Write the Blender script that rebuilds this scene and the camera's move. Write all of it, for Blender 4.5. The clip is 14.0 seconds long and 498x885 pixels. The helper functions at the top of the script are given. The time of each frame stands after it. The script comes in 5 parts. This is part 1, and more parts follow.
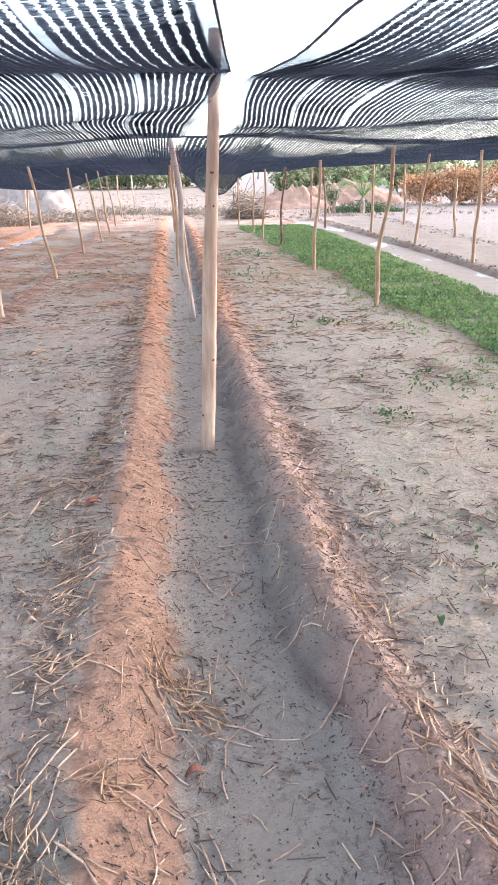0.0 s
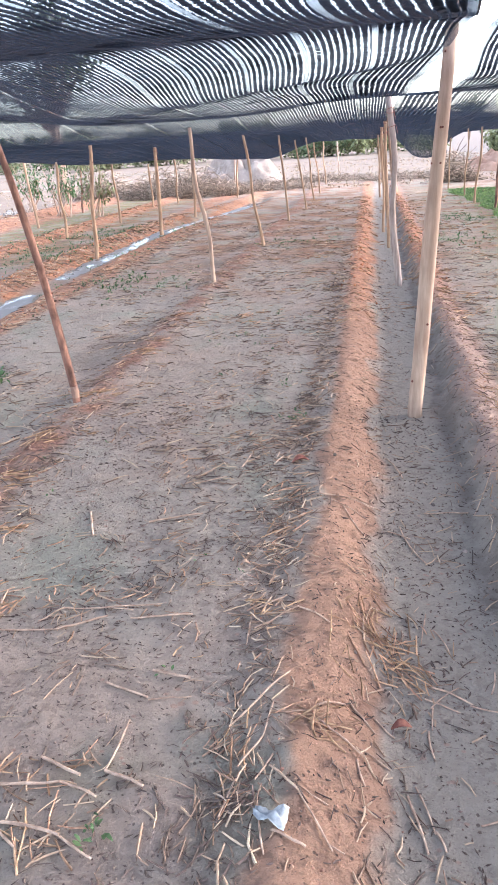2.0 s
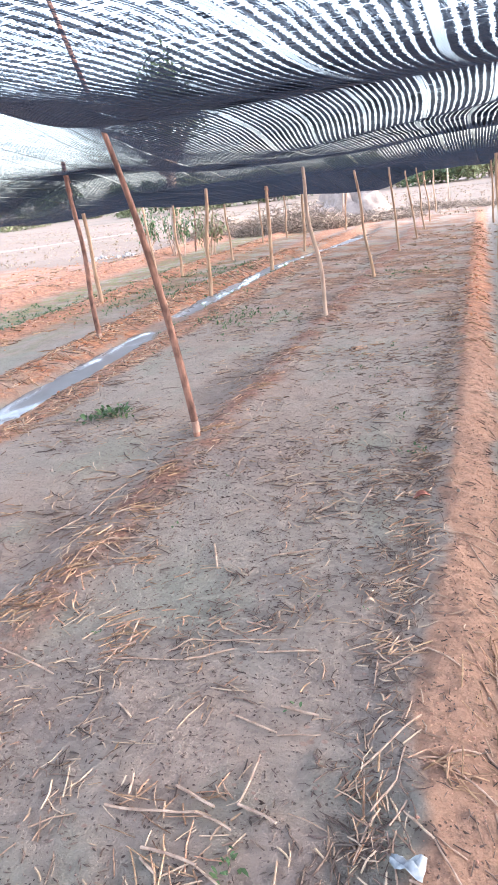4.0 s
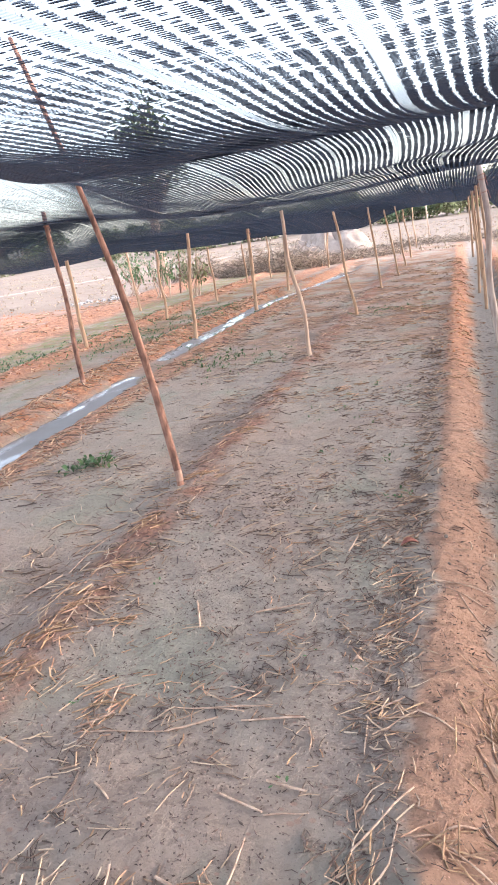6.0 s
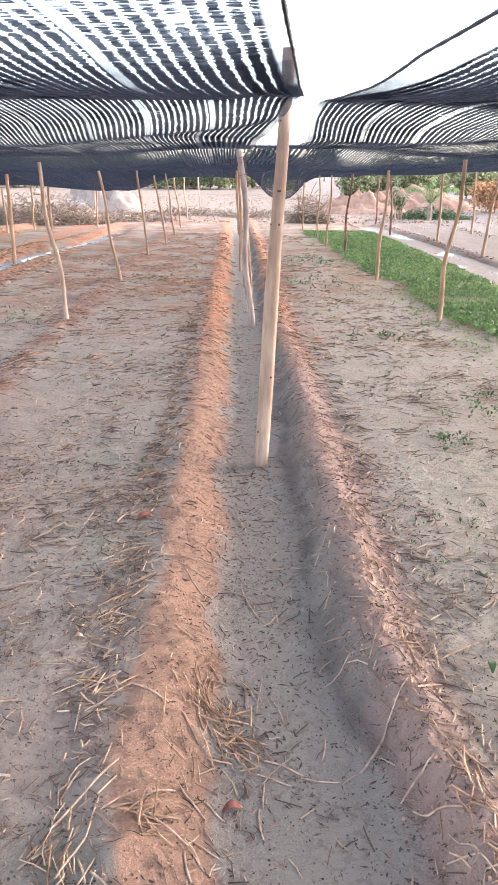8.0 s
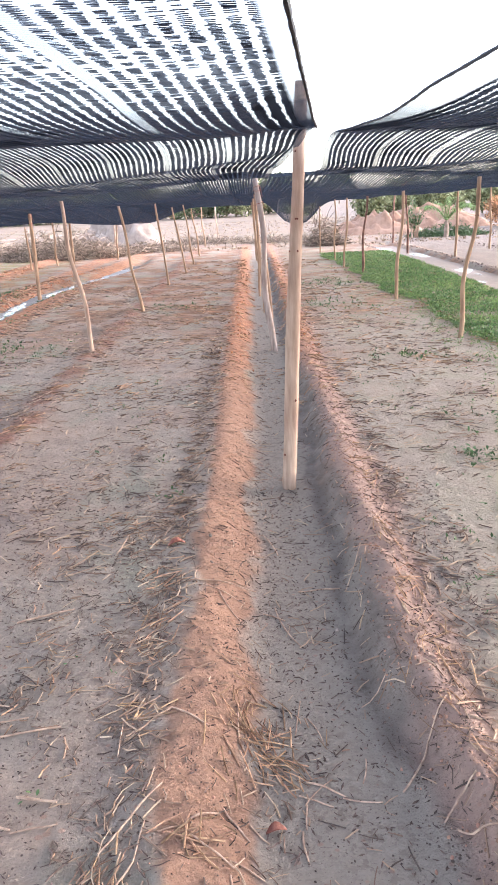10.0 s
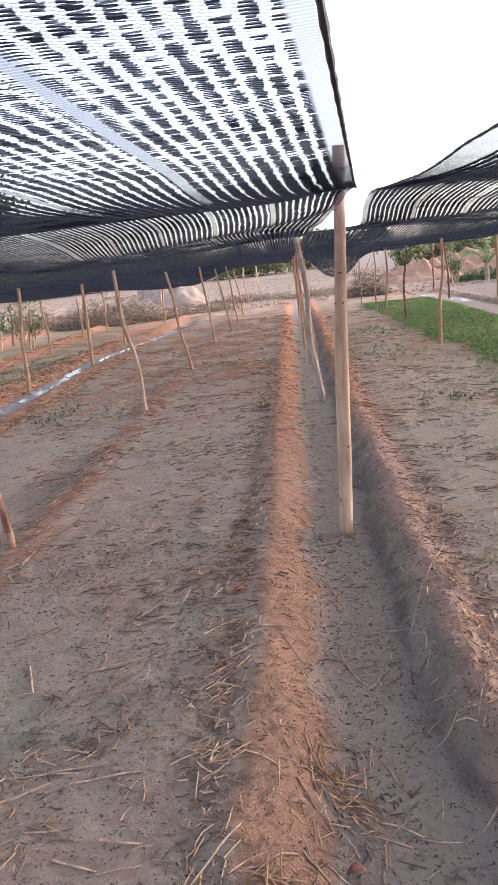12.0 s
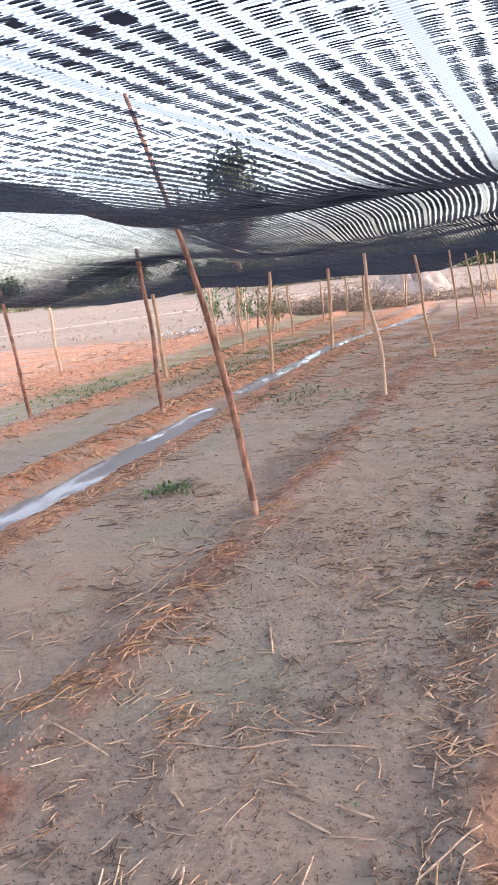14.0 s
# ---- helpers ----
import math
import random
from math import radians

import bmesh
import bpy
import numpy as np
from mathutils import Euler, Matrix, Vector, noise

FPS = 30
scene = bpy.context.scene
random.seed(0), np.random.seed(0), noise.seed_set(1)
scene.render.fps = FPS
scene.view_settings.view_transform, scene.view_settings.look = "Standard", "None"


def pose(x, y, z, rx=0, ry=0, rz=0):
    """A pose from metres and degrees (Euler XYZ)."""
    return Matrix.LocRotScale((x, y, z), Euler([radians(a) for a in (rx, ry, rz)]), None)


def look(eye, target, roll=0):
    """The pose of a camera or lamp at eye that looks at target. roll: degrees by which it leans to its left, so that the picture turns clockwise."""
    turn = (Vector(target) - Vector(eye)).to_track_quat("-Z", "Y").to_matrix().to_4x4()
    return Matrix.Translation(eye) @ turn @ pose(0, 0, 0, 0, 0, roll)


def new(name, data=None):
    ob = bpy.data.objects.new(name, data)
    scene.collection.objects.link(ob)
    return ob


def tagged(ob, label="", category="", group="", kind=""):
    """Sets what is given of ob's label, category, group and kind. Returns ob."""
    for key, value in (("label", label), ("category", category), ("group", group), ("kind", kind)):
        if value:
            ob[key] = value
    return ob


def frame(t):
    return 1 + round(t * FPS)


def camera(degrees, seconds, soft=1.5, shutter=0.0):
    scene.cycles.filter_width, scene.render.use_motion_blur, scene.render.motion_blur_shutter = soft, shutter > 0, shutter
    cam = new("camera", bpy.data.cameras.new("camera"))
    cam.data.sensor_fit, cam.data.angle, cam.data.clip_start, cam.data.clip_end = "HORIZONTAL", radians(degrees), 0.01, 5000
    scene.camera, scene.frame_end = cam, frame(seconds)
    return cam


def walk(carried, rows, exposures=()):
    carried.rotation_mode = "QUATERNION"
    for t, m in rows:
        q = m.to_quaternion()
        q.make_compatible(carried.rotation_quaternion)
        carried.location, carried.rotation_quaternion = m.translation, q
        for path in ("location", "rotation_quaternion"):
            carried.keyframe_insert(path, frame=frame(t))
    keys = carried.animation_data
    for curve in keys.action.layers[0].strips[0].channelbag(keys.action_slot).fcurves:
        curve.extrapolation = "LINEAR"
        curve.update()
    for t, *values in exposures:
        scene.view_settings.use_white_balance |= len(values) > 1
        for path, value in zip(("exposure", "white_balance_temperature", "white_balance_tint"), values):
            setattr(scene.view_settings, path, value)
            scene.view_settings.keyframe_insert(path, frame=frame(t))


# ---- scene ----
cam = camera(39.8, 14.0)
PATH = [
    (0, (-0.163, -0.504, 1.414), (0.029, 1.345, 0.676), -0.8),
    (0.5, (-0.143, -0.506, 1.427), (0.063, 1.342, 0.691), -2.8),
    (1, (-0.182, -0.535, 1.414), (-0.155, 1.34, 0.718), -4.5),
    (1.5, (-0.234, -0.556, 1.413), (-0.411, 1.314, 0.725), -3.8),
    (2, (-0.272, -0.541, 1.385), (-0.615, 1.261, 0.588), -3.6),
    (2.5, (-0.27, -0.526, 1.393), (-0.632, 1.291, 0.639), -3.6),
    (3, (-0.283, -0.535, 1.402), (-0.716, 1.267, 0.652), -3.9),
    (3.5, (-0.307, -0.566, 1.415), (-0.891, 1.208, 0.699), -6.5),
    (3.7, (-0.328, -0.582, 1.42), (-0.951, 1.182, 0.714), -6.4),
    (5.8, (-0.316, -0.486, 1.456), (-0.965, 1.307, 0.853), -8.2),
    (6, (-0.301, -0.483, 1.46), (-0.917, 1.324, 0.864), -8.3),
    (6.5, (-0.263, -0.488, 1.46), (-0.717, 1.355, 0.829), -7.4),
    (7, (-0.218, -0.463, 1.454), (-0.505, 1.415, 0.827), -6.4),
    (7.5, (-0.206, -0.447, 1.481), (-0.366, 1.424, 0.792), -2.8),
    (8, (-0.167, -0.455, 1.497), (-0.127, 1.405, 0.761), 0.4),
    (8.2, (-0.16, -0.462, 1.503), (-0.076, 1.397, 0.771), 1.0),
    (10.3, (-0.187, -0.511, 1.52), (-0.275, 1.377, 0.866), -4.3),
    (10.5, (-0.195, -0.525, 1.524), (-0.333, 1.365, 0.884), -4.8),
    (11, (-0.198, -0.557, 1.517), (-0.343, 1.346, 0.918), -5.2),
    (11.5, (-0.196, -0.58, 1.509), (-0.328, 1.329, 0.927), -5.7),
    (12, (-0.207, -0.597, 1.524), (-0.372, 1.329, 1.011), -6.4),
    (12.5, (-0.243, -0.602, 1.526), (-0.488, 1.319, 1.027), -6.8),
    (13, (-0.275, -0.61, 1.509), (-0.71, 1.274, 0.996), -8.8),
    (13.5, (-0.308, -0.607, 1.493), (-0.905, 1.236, 0.996), -6.7),
    (14, (-0.316, -0.62, 1.499), (-1.111, 1.152, 1.022), -6.6),
]
EXPOSURES = [(0.0, 3.22, 6150, 11), (1.7, 3.13, 6030, 12), (3.7, 3.22, 6030, 12), (6.0, 3.09, 6450, 12), (8.0, 3.17, 6420, 13), (10.5, 3.09, 6400, 15), (11.2, 2.84, 6450, 17), (12.0, 2.44, 6700, 18), (12.5, 2.16, 7000, 19), (13.2, 2.76, 6700, 18), (14.0, 2.79, 6650, 17)]
walk(cam, [(t, look(eye, target, roll)) for t, eye, target, roll in PATH], EXPOSURES)

import itertools

# ---- world, sun, exposure ----
SUN_EL, SUN_AZ = radians(19), radians(66)      # azimuth from +y towards +x
world = bpy.data.worlds.new("evening_sky")
scene.world = world
world.use_nodes = True
wn = world.node_tree
sky = wn.nodes.new("ShaderNodeTexSky")
sky.sky_type = 'NISHITA'
sky.sun_disc = False
sky.sun_elevation, sky.sun_rotation = SUN_EL, SUN_AZ
sky.dust_density, sky.air_density, sky.ozone_density = 2.0, 1.0, 3.0
back = wn.nodes["Background"]
back.inputs[1].default_value = 0.15
haze = wn.nodes.new("ShaderNodeHueSaturation")      # thin overcast: a paler sky
haze.inputs["Saturation"].default_value = 0.55
wn.links.new(sky.outputs[0], haze.inputs["Color"])
wn.links.new(haze.outputs[0], back.inputs[0])
lamp = bpy.data.lights.new("sun", 'SUN')
lamp.energy, lamp.angle, lamp.color = 0.42, radians(30), (1.0, 0.68, 0.45)
sun = new("sun", lamp)
toward = Vector((math.sin(SUN_AZ) * math.cos(SUN_EL), math.cos(SUN_AZ) * math.cos(SUN_EL), math.sin(SUN_EL)))
sun.matrix_world = look(toward * 40, (0, 0, 0))

# ---- small tools ----
rng = np.random.default_rng(7)


def smooth(a, b, x):
    t = np.clip((np.asarray(x, float) - a) / (b - a), 0, 1)
    return t * t * (3 - 2 * t)


def hashed(i, j, seed):
    h = (i.astype(np.int64) * 374761393 + j.astype(np.int64) * 668265263 + seed * 1442695041) & 0xFFFFFFFF
    h = ((h ^ (h >> 13)) * 1274126177) & 0xFFFFFFFF
    return ((h ^ (h >> 16)) & 0xFFFF) / 65535.0


def vnoise(x, y, seed=0):
    """Value noise, 0 to 1, on arrays."""
    x, y = np.broadcast_arrays(np.asarray(x, float), np.asarray(y, float))
    i, j = np.floor(x), np.floor(y)
    fx, fy = x - i, y - j
    fx, fy = fx * fx * (3 - 2 * fx), fy * fy * (3 - 2 * fy)
    a, b = hashed(i, j, seed), hashed(i + 1, j, seed)
    c, d = hashed(i, j + 1, seed), hashed(i + 1, j + 1, seed)
    return (a * (1 - fx) + b * fx) * (1 - fy) + (c * (1 - fx) + d * fx) * fy


def fbm(x, y, seed=0, octaves=4):
    total, amp, norm = 0.0, 1.0, 0.0
    for k in range(octaves):
        total = total + amp * vnoise(x * 2 ** k, y * 2 ** k, seed + k * 17)
        norm += amp
        amp *= 0.5
    return total / norm


def mesh_from(name, verts, faces, material, smooth_faces=False):
    me = bpy.data.meshes.new(name)
    me.from_pydata([tuple(v) for v in verts], [], [tuple(f) for f in faces])
    me.materials.append(material)
    if smooth_faces:
        me.polygons.foreach_set("use_smooth", [True] * len(me.polygons))
    me.update()
    return me


class Soup:
    """Collects many small shapes into one mesh."""

    def __init__(self):
        self.v, self.f = [], []

    def add(self, verts, faces):
        n = len(self.v)
        self.v.extend(verts)
        self.f.extend(tuple(i + n for i in f) for f in faces)

    def tube(self, points, radii, sides=5, cap=True):
        rings = []
        pts = [Vector(p) for p in points]
        for k, p in enumerate(pts):
            a = pts[max(k - 1, 0)]
            b = pts[min(k + 1, len(pts) - 1)]
            d = (b - a)
            d = d.normalized() if d.length > 1e-6 else Vector((0, 0, 1))
            side = d.cross(Vector((0, 0, 1)) if abs(d.z) < 0.9 else Vector((1, 0, 0))).normalized()
            up = side.cross(d)
            r = radii[k]
            rings.append([p + (side * math.cos(q) + up * math.sin(q)) * r for q in (2 * math.pi * i / sides for i in range(sides))])
        verts = [v for ring in rings for v in ring]
        faces = []
        for k in range(len(rings) - 1):
            for i in range(sides):
                j = (i + 1) % sides
                faces.append((k * sides + i, k * sides + j, (k + 1) * sides + j, (k + 1) * sides + i))
        if cap:
            faces.append(tuple(range(sides))[::-1])
            faces.append(tuple((len(rings) - 1) * sides + i for i in range(sides)))
        self.add(verts, faces)

    def leaf(self, base, way, width, bend=0.3, up=Vector((0, 0, 1))):
        base, way = Vector(base), Vector(way)
        side = way.cross(up)
        side = side.normalized() * width * 0.5 if side.length > 1e-6 else Vector((width * 0.5, 0, 0))
        drop = Vector((0, 0, -1)) * way.length * bend
        self.add([base, base + way * 0.45 + side, base + way * 0.45 - side, base + way * 0.85 + drop * 0.5 + side * 0.6,
                  base + way * 0.85 + drop * 0.5 - side * 0.6, base + way + drop],
                 [(0, 1, 2), (1, 3, 4, 2), (3, 5, 4)])

    def mesh(self, name, material, smooth_faces=False):
        return mesh_from(name, self.v, self.f, material, smooth_faces)


def part(name, me, parent, label=""):
    ob = new(name, me)
    ob.parent = parent
    return tagged(ob, label)


# ---- materials ----
def material(name):
    m = bpy.data.materials.new(name)
    m.use_nodes = True
    nt = m.node_tree
    return m, nt, nt.nodes["Principled BSDF"]


class N:
    """Short hand for node building."""

    def __init__(self, nt):
        self.nt = nt

    def node(self, kind, **kw):
        n = self.nt.nodes.new(kind)
        for k, v in kw.items():
            if k == "operation":
                n.operation = v
            elif k == "blend_type":
                n.blend_type = v
            elif k == "data_type":
                n.data_type = v
        return n

    def put(self, socket, value):
        if isinstance(value, (int, float)):
            socket.default_value = value
        elif isinstance(value, (tuple, list)):
            socket.default_value = value
        else:
            self.nt.links.new(value, socket)

    def math(self, op, a, b=0.0, c=0.0, clamp=False):
        n = self.node("ShaderNodeMath", operation=op)
        n.use_clamp = clamp
        for s, v in zip(n.inputs, (a, b, c)):
            self.put(s, v)
        return n.outputs[0]

    def ramp(self, value, lo, hi, a=0.0, b=1.0):
        n = self.node("ShaderNodeMapRange")
        n.interpolation_type = 'SMOOTHSTEP'
        for s, v in zip(n.inputs, (value, lo, hi, a, b)):
            self.put(s, v)
        return n.outputs[0]

    def noise(self, vector, scale, detail=3.0, rough=0.55):
        n = self.node("ShaderNodeTexNoise")
        self.put(n.inputs["Vector"], vector)
        n.inputs["Scale"].default_value = scale
        n.inputs["Detail"].default_value = detail
        n.inputs["Roughness"].default_value = rough
        return n.outputs[0]

    def mix(self, fac, a, b):
        n = self.node("ShaderNodeMix", data_type='RGBA')
        self.put(n.inputs[0], fac)
        self.put(n.inputs[6], (*a, 1) if isinstance(a, tuple) else a)
        self.put(n.inputs[7], (*b, 1) if isinstance(b, tuple) else b)
        return n.outputs[2]

    def position(self):
        return self.node("ShaderNodeNewGeometry").outputs["Position"]

    def axes(self, vector):
        n = self.node("ShaderNodeSeparateXYZ")
        self.put(n.inputs[0], vector)
        return n.outputs

    def scaled(self, vector, v):
        n = self.node("ShaderNodeVectorMath", operation='MULTIPLY')
        self.put(n.inputs[0], vector)
        self.put(n.inputs[1], v)
        return n.outputs[0]

    def bump(self, height, strength, distance):
        n = self.node("ShaderNodeBump")
        n.inputs["Strength"].default_value = strength
        n.inputs["Distance"].default_value = distance
        self.put(n.inputs["Height"], height)
        return n.outputs[0]


def soil_material():
    m, nt, b = material("field_soil")
    n = N(nt)
    p = n.position()
    x, y, z = n.axes(p)
    wob = n.math('MULTIPLY', n.math('SUBTRACT', n.noise(p, 2.3, 4), 0.5), 0.32)
    fine = n.noise(p, 38, 5, 0.65)
    mid = n.noise(p, 6.0, 5, 0.6)
    big = n.noise(p, 0.9, 4)
    grey = n.mix(mid, (0.250, 0.204, 0.166), (0.42, 0.346, 0.285))
    pink = n.mix(mid, (0.30, 0.212, 0.165), (0.445, 0.325, 0.258))
    bed = n.mix(n.ramp(big, 0.42, 0.66, 0.0, 0.75), grey, pink)
    warm = n.mix(n.ramp(n.noise(n.scaled(p, (0.5, 1.6, 1.0)), 7.0, 5, 0.7), 0.36, 0.64), (0.12, 0.060, 0.034), (0.34, 0.160, 0.080))
    bed = n.mix(n.math('MULTIPLY', n.ramp(n.math('ADD', y, n.math('MULTIPLY', big, 5.0)), 8.0, 12.0, 0.0, 0.9), n.ramp(n.noise(p, 1.4, 4), 0.36, 0.60, 0.25, 1.0)), bed, warm)
    damp = n.mix(fine, (0.27, 0.224, 0.184), (0.38, 0.319, 0.263))
    clay = n.mix(n.math('ADD', n.math('MULTIPLY', fine, 0.5), n.math('MULTIPLY', mid, 0.5)), (0.25, 0.142, 0.098), (0.50, 0.298, 0.203))
    clay = n.mix(n.ramp(n.noise(n.scaled(p, (0.8, 1.3, 1.0)), 15, 5, 0.7), 0.50, 0.66, 0.0, 0.55), clay, (0.17, 0.105, 0.080))
    red = n.mix(n.ramp(n.math('ADD', n.math('MULTIPLY', fine, 0.5), n.math('MULTIPLY', n.noise(p, 11, 4), 0.5)), 0.35, 0.65), (0.22, 0.095, 0.06), (0.58, 0.275, 0.15))

    def belt(centre, half, soft):
        d = n.math('ABSOLUTE', n.math('SUBTRACT', n.math('ADD', x, wob), centre))
        return n.ramp(d, half, half + soft, 1.0, 0.0)
    tinge = n.ramp(n.noise(n.scaled(p, (1.0, 0.7, 1.0)), 1.7, 4), 0.52, 0.66, 0.0, 0.6)
    col = n.mix(tinge, bed, (0.27, 0.265, 0.205))
    moss = n.math('MULTIPLY', belt(1.5, 0.6, 0.5), n.ramp(n.noise(p, 2.4, 4, 0.65), 0.44, 0.62, 0.0, 0.5))
    col = n.mix(moss, col, (0.25, 0.255, 0.165))
    smudge = n.ramp(n.noise(n.scaled(p, (1.0, 1.5, 1.0)), 1.5, 5, 0.62), 0.52, 0.66, 0.0, 0.36)
    col = n.mix(smudge, col, (0.205, 0.165, 0.148))
    col = n.mix(n.math('MULTIPLY', belt(-0.63, 0.03, 0.09), n.ramp(n.noise(p, 3.5, 4), 0.42, 0.60, 0.0, 0.28)), col, (0.21, 0.145, 0.12))
    col = n.mix(belt(0.02, 0.15, 0.14), col, damp)
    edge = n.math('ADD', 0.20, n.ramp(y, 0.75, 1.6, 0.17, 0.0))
    col = n.mix(n.math('MULTIPLY', belt(edge, 0.05, 0.07), n.ramp(n.noise(p, 7, 4), 0.3, 0.6, 0.2, 0.7)), col, (0.16, 0.125, 0.107))      # shade on the soil wall cut along the furrow, painted into the colour
    col = n.mix(belt(-0.365, 0.09, 0.06), col, clay)
    col = n.mix(n.math('MULTIPLY', n.ramp(n.math('ADD', x, wob), 0.45, 0.8, 0.0, 0.55), n.ramp(y, 5.5, 9.5, 1.0, 0.2)), col, n.mix(mid, (0.35, 0.284, 0.225), (0.52, 0.43, 0.345)))
    col = n.mix(n.math('MULTIPLY', belt(0.39, 0.06, 0.11), 0.8), col, n.mix(n.math('ADD', n.math('MULTIPLY', fine, 0.5), n.math('MULTIPLY', mid, 0.5)), (0.30, 0.185, 0.145), (0.52, 0.345, 0.28)))
    col = n.mix(n.math('MULTIPLY', belt(-1.95, 0.05, 0.15), n.ramp(n.noise(p, 2.6, 4), 0.40, 0.58, 0.15, 0.85)), col, n.mix(n.ramp(fine, 0.35, 0.65), (0.15, 0.066, 0.046), (0.38, 0.18, 0.12)))
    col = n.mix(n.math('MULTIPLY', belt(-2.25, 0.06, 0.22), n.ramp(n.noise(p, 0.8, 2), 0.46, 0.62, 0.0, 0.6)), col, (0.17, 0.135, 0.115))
    col = n.mix(n.math('MULTIPLY', belt(-4.44, 0.20, 0.16), n.ramp(n.noise(p, 4.0, 4), 0.35, 0.6, 0.35, 1.0)), col, red)
    col = n.mix(n.math('MULTIPLY', belt(-3.58, 0.13, 0.14), 0.75), col, red)
    col = n.mix(n.math('MULTIPLY', belt(-6.05, 0.2, 0.3), 0.8), col, red)
    col = n.mix(n.math('MULTIPLY', belt(-8.3, 0.5, 0.5), 0.8), col, red)
    col = n.mix(n.math('MULTIPLY', belt(3.55, 0.05, 0.12), 0.6), col, clay)
    col = n.mix(n.math('MULTIPLY', n.ramp(n.math('ADD', x, wob), 4.3, 4.7), 0.9), col, n.mix(n.noise(n.scaled(p, (1.2, 0.5, 1.0)), 2.4, 6, 0.72), (0.11, 0.085, 0.07), (0.30, 0.24, 0.203)))
    outer = n.math('MULTIPLY', n.ramp(x, -8.6, -9.4), n.ramp(n.noise(p, 1.1, 4), 0.36, 0.6, 0.2, 0.85))
    col = n.mix(outer, col, red)
    blush = n.math('MULTIPLY', n.math('MAXIMUM', belt(-0.40, 0.08, 0.08), belt(0.36, 0.05, 0.10)), n.ramp(y, 3.5, 8.5, 0.0, 0.85))
    col = n.mix(blush, col, red)
    grass = n.math('MULTIPLY', n.math('MAXIMUM', n.math('MULTIPLY', belt(-5.4, 0.15, 0.3), 0.45), belt(-7.0, 0.35, 0.3)), n.ramp(n.noise(n.scaled(p, (1.6, 0.7, 1.0)), 5.0, 5, 0.7), 0.40, 0.60, 0.0, 0.8))
    col = n.mix(grass, col, (0.19, 0.19, 0.072))
    far = n.math('MAXIMUM', n.ramp(n.math('ADD', y, n.math('MULTIPLY', wob, 6.0)), 21, 27),
                 n.math('MAXIMUM', n.math('MULTIPLY', n.ramp(n.math('ADD', x, n.math('MULTIPLY', wob, 3.0)), -9.2, -9.8), n.ramp(n.math('ADD', y, n.math('MULTIPLY', wob, 5.0)), 15.4, 16.6)), n.ramp(n.math('ADD', x, n.math('MULTIPLY', wob, 2.0)), 6.2, 6.7)))
    stripes = n.noise(n.scaled(p, (0.03, 0.35, 1.0)), 1.0, 4)
    dry = n.mix(n.math('ADD', n.math('MULTIPLY', stripes, 0.6), n.math('MULTIPLY', n.noise(p, 1.3, 6, 0.7), 0.4)), (0.15, 0.106, 0.078), (0.345, 0.262, 0.203))
    dry = n.mix(n.ramp(n.noise(n.scaled(p, (0.05, 0.16, 1.0)), 1.0, 3), 0.55, 0.7, 0.0, 0.55), dry, (0.13, 0.125, 0.07))
    line = n.math('ABSOLUTE', n.math('ADD', n.math('SUBTRACT', n.math('MULTIPLY', x, 0.80), n.math('MULTIPLY', y, 0.598)), n.math('ADD', 31.4, n.math('MULTIPLY', wob, 2.0))))
    dry = n.mix(n.math('MULTIPLY', n.ramp(line, 0.3, 0.7, 0.6, 0.0), n.ramp(x, -9.0, -11.0)), dry, (0.46, 0.37, 0.31))
    dry = n.mix(n.ramp(n.noise(p, 2.6, 6, 0.75), 0.50, 0.68, 0.0, 0.55), dry, (0.15, 0.10, 0.075))
    dry = n.mix(n.math('MULTIPLY', n.ramp(x, 4.0, 7.0), 0.85), dry, n.mix(n.noise(n.scaled(p, (0.35, 1.6, 1.0)), 2.2, 6, 0.7), (0.12, 0.092, 0.078), (0.31, 0.248, 0.213)))
    col = n.mix(far, col, dry)
    pits = n.node("ShaderNodeTexVoronoi")
    n.put(pits.inputs["Vector"], n.scaled(p, (1, 1, 0.3)))
    pits.inputs["Scale"].default_value = 46
    speck = n.ramp(n.math('ADD', pits.outputs["Distance"], n.math('MULTIPLY', n.noise(p, 9, 3), 0.45)), 0.30, 0.38, 0.80, 0.0)
    grit = n.ramp(n.noise(n.scaled(p, (0.7, 1.3, 1.0)), 120, 3, 0.7), 0.60, 0.68, 0.0, 0.6)
    mottle = n.math('MAXIMUM', n.ramp(n.noise(p, 33, 4, 0.6), 0.53, 0.60, 0.0, 0.36), n.ramp(n.noise(n.scaled(p, (0.8, 2.2, 1.0)), 13, 5, 0.7), 0.56, 0.64, 0.0, 0.34))
    mottle = n.math('MULTIPLY', mottle, n.ramp(n.noise(p, 1.9, 4, 0.65), 0.40, 0.62, 0.15, 1.0))
    fleck = n.node("ShaderNodeTexVoronoi")
    n.put(fleck.inputs["Vector"], n.scaled(p, (1.0, 1.35, 1.0)))
    fleck.inputs["Scale"].default_value = 17
    rust = n.ramp(n.math('ADD', fleck.outputs["Distance"], n.math('MULTIPLY', n.noise(p, 1.6, 3), 0.6)), 0.36, 0.46, 0.55, 0.0)
    col = n.mix(rust, col, (0.36, 0.205, 0.15))
    close = n.ramp(n.math('ADD', y, n.math('ABSOLUTE', x)), 9, 16, 1.0, 0.25)
    col = n.mix(n.math('MULTIPLY', n.math('MAXIMUM', n.math('MAXIMUM', speck, grit), mottle), close), col, (0.11, 0.078, 0.064))
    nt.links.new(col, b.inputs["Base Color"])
    b.inputs["Roughness"].default_value = 0.93
    b.inputs["Specular IOR Level"].default_value = 0.2
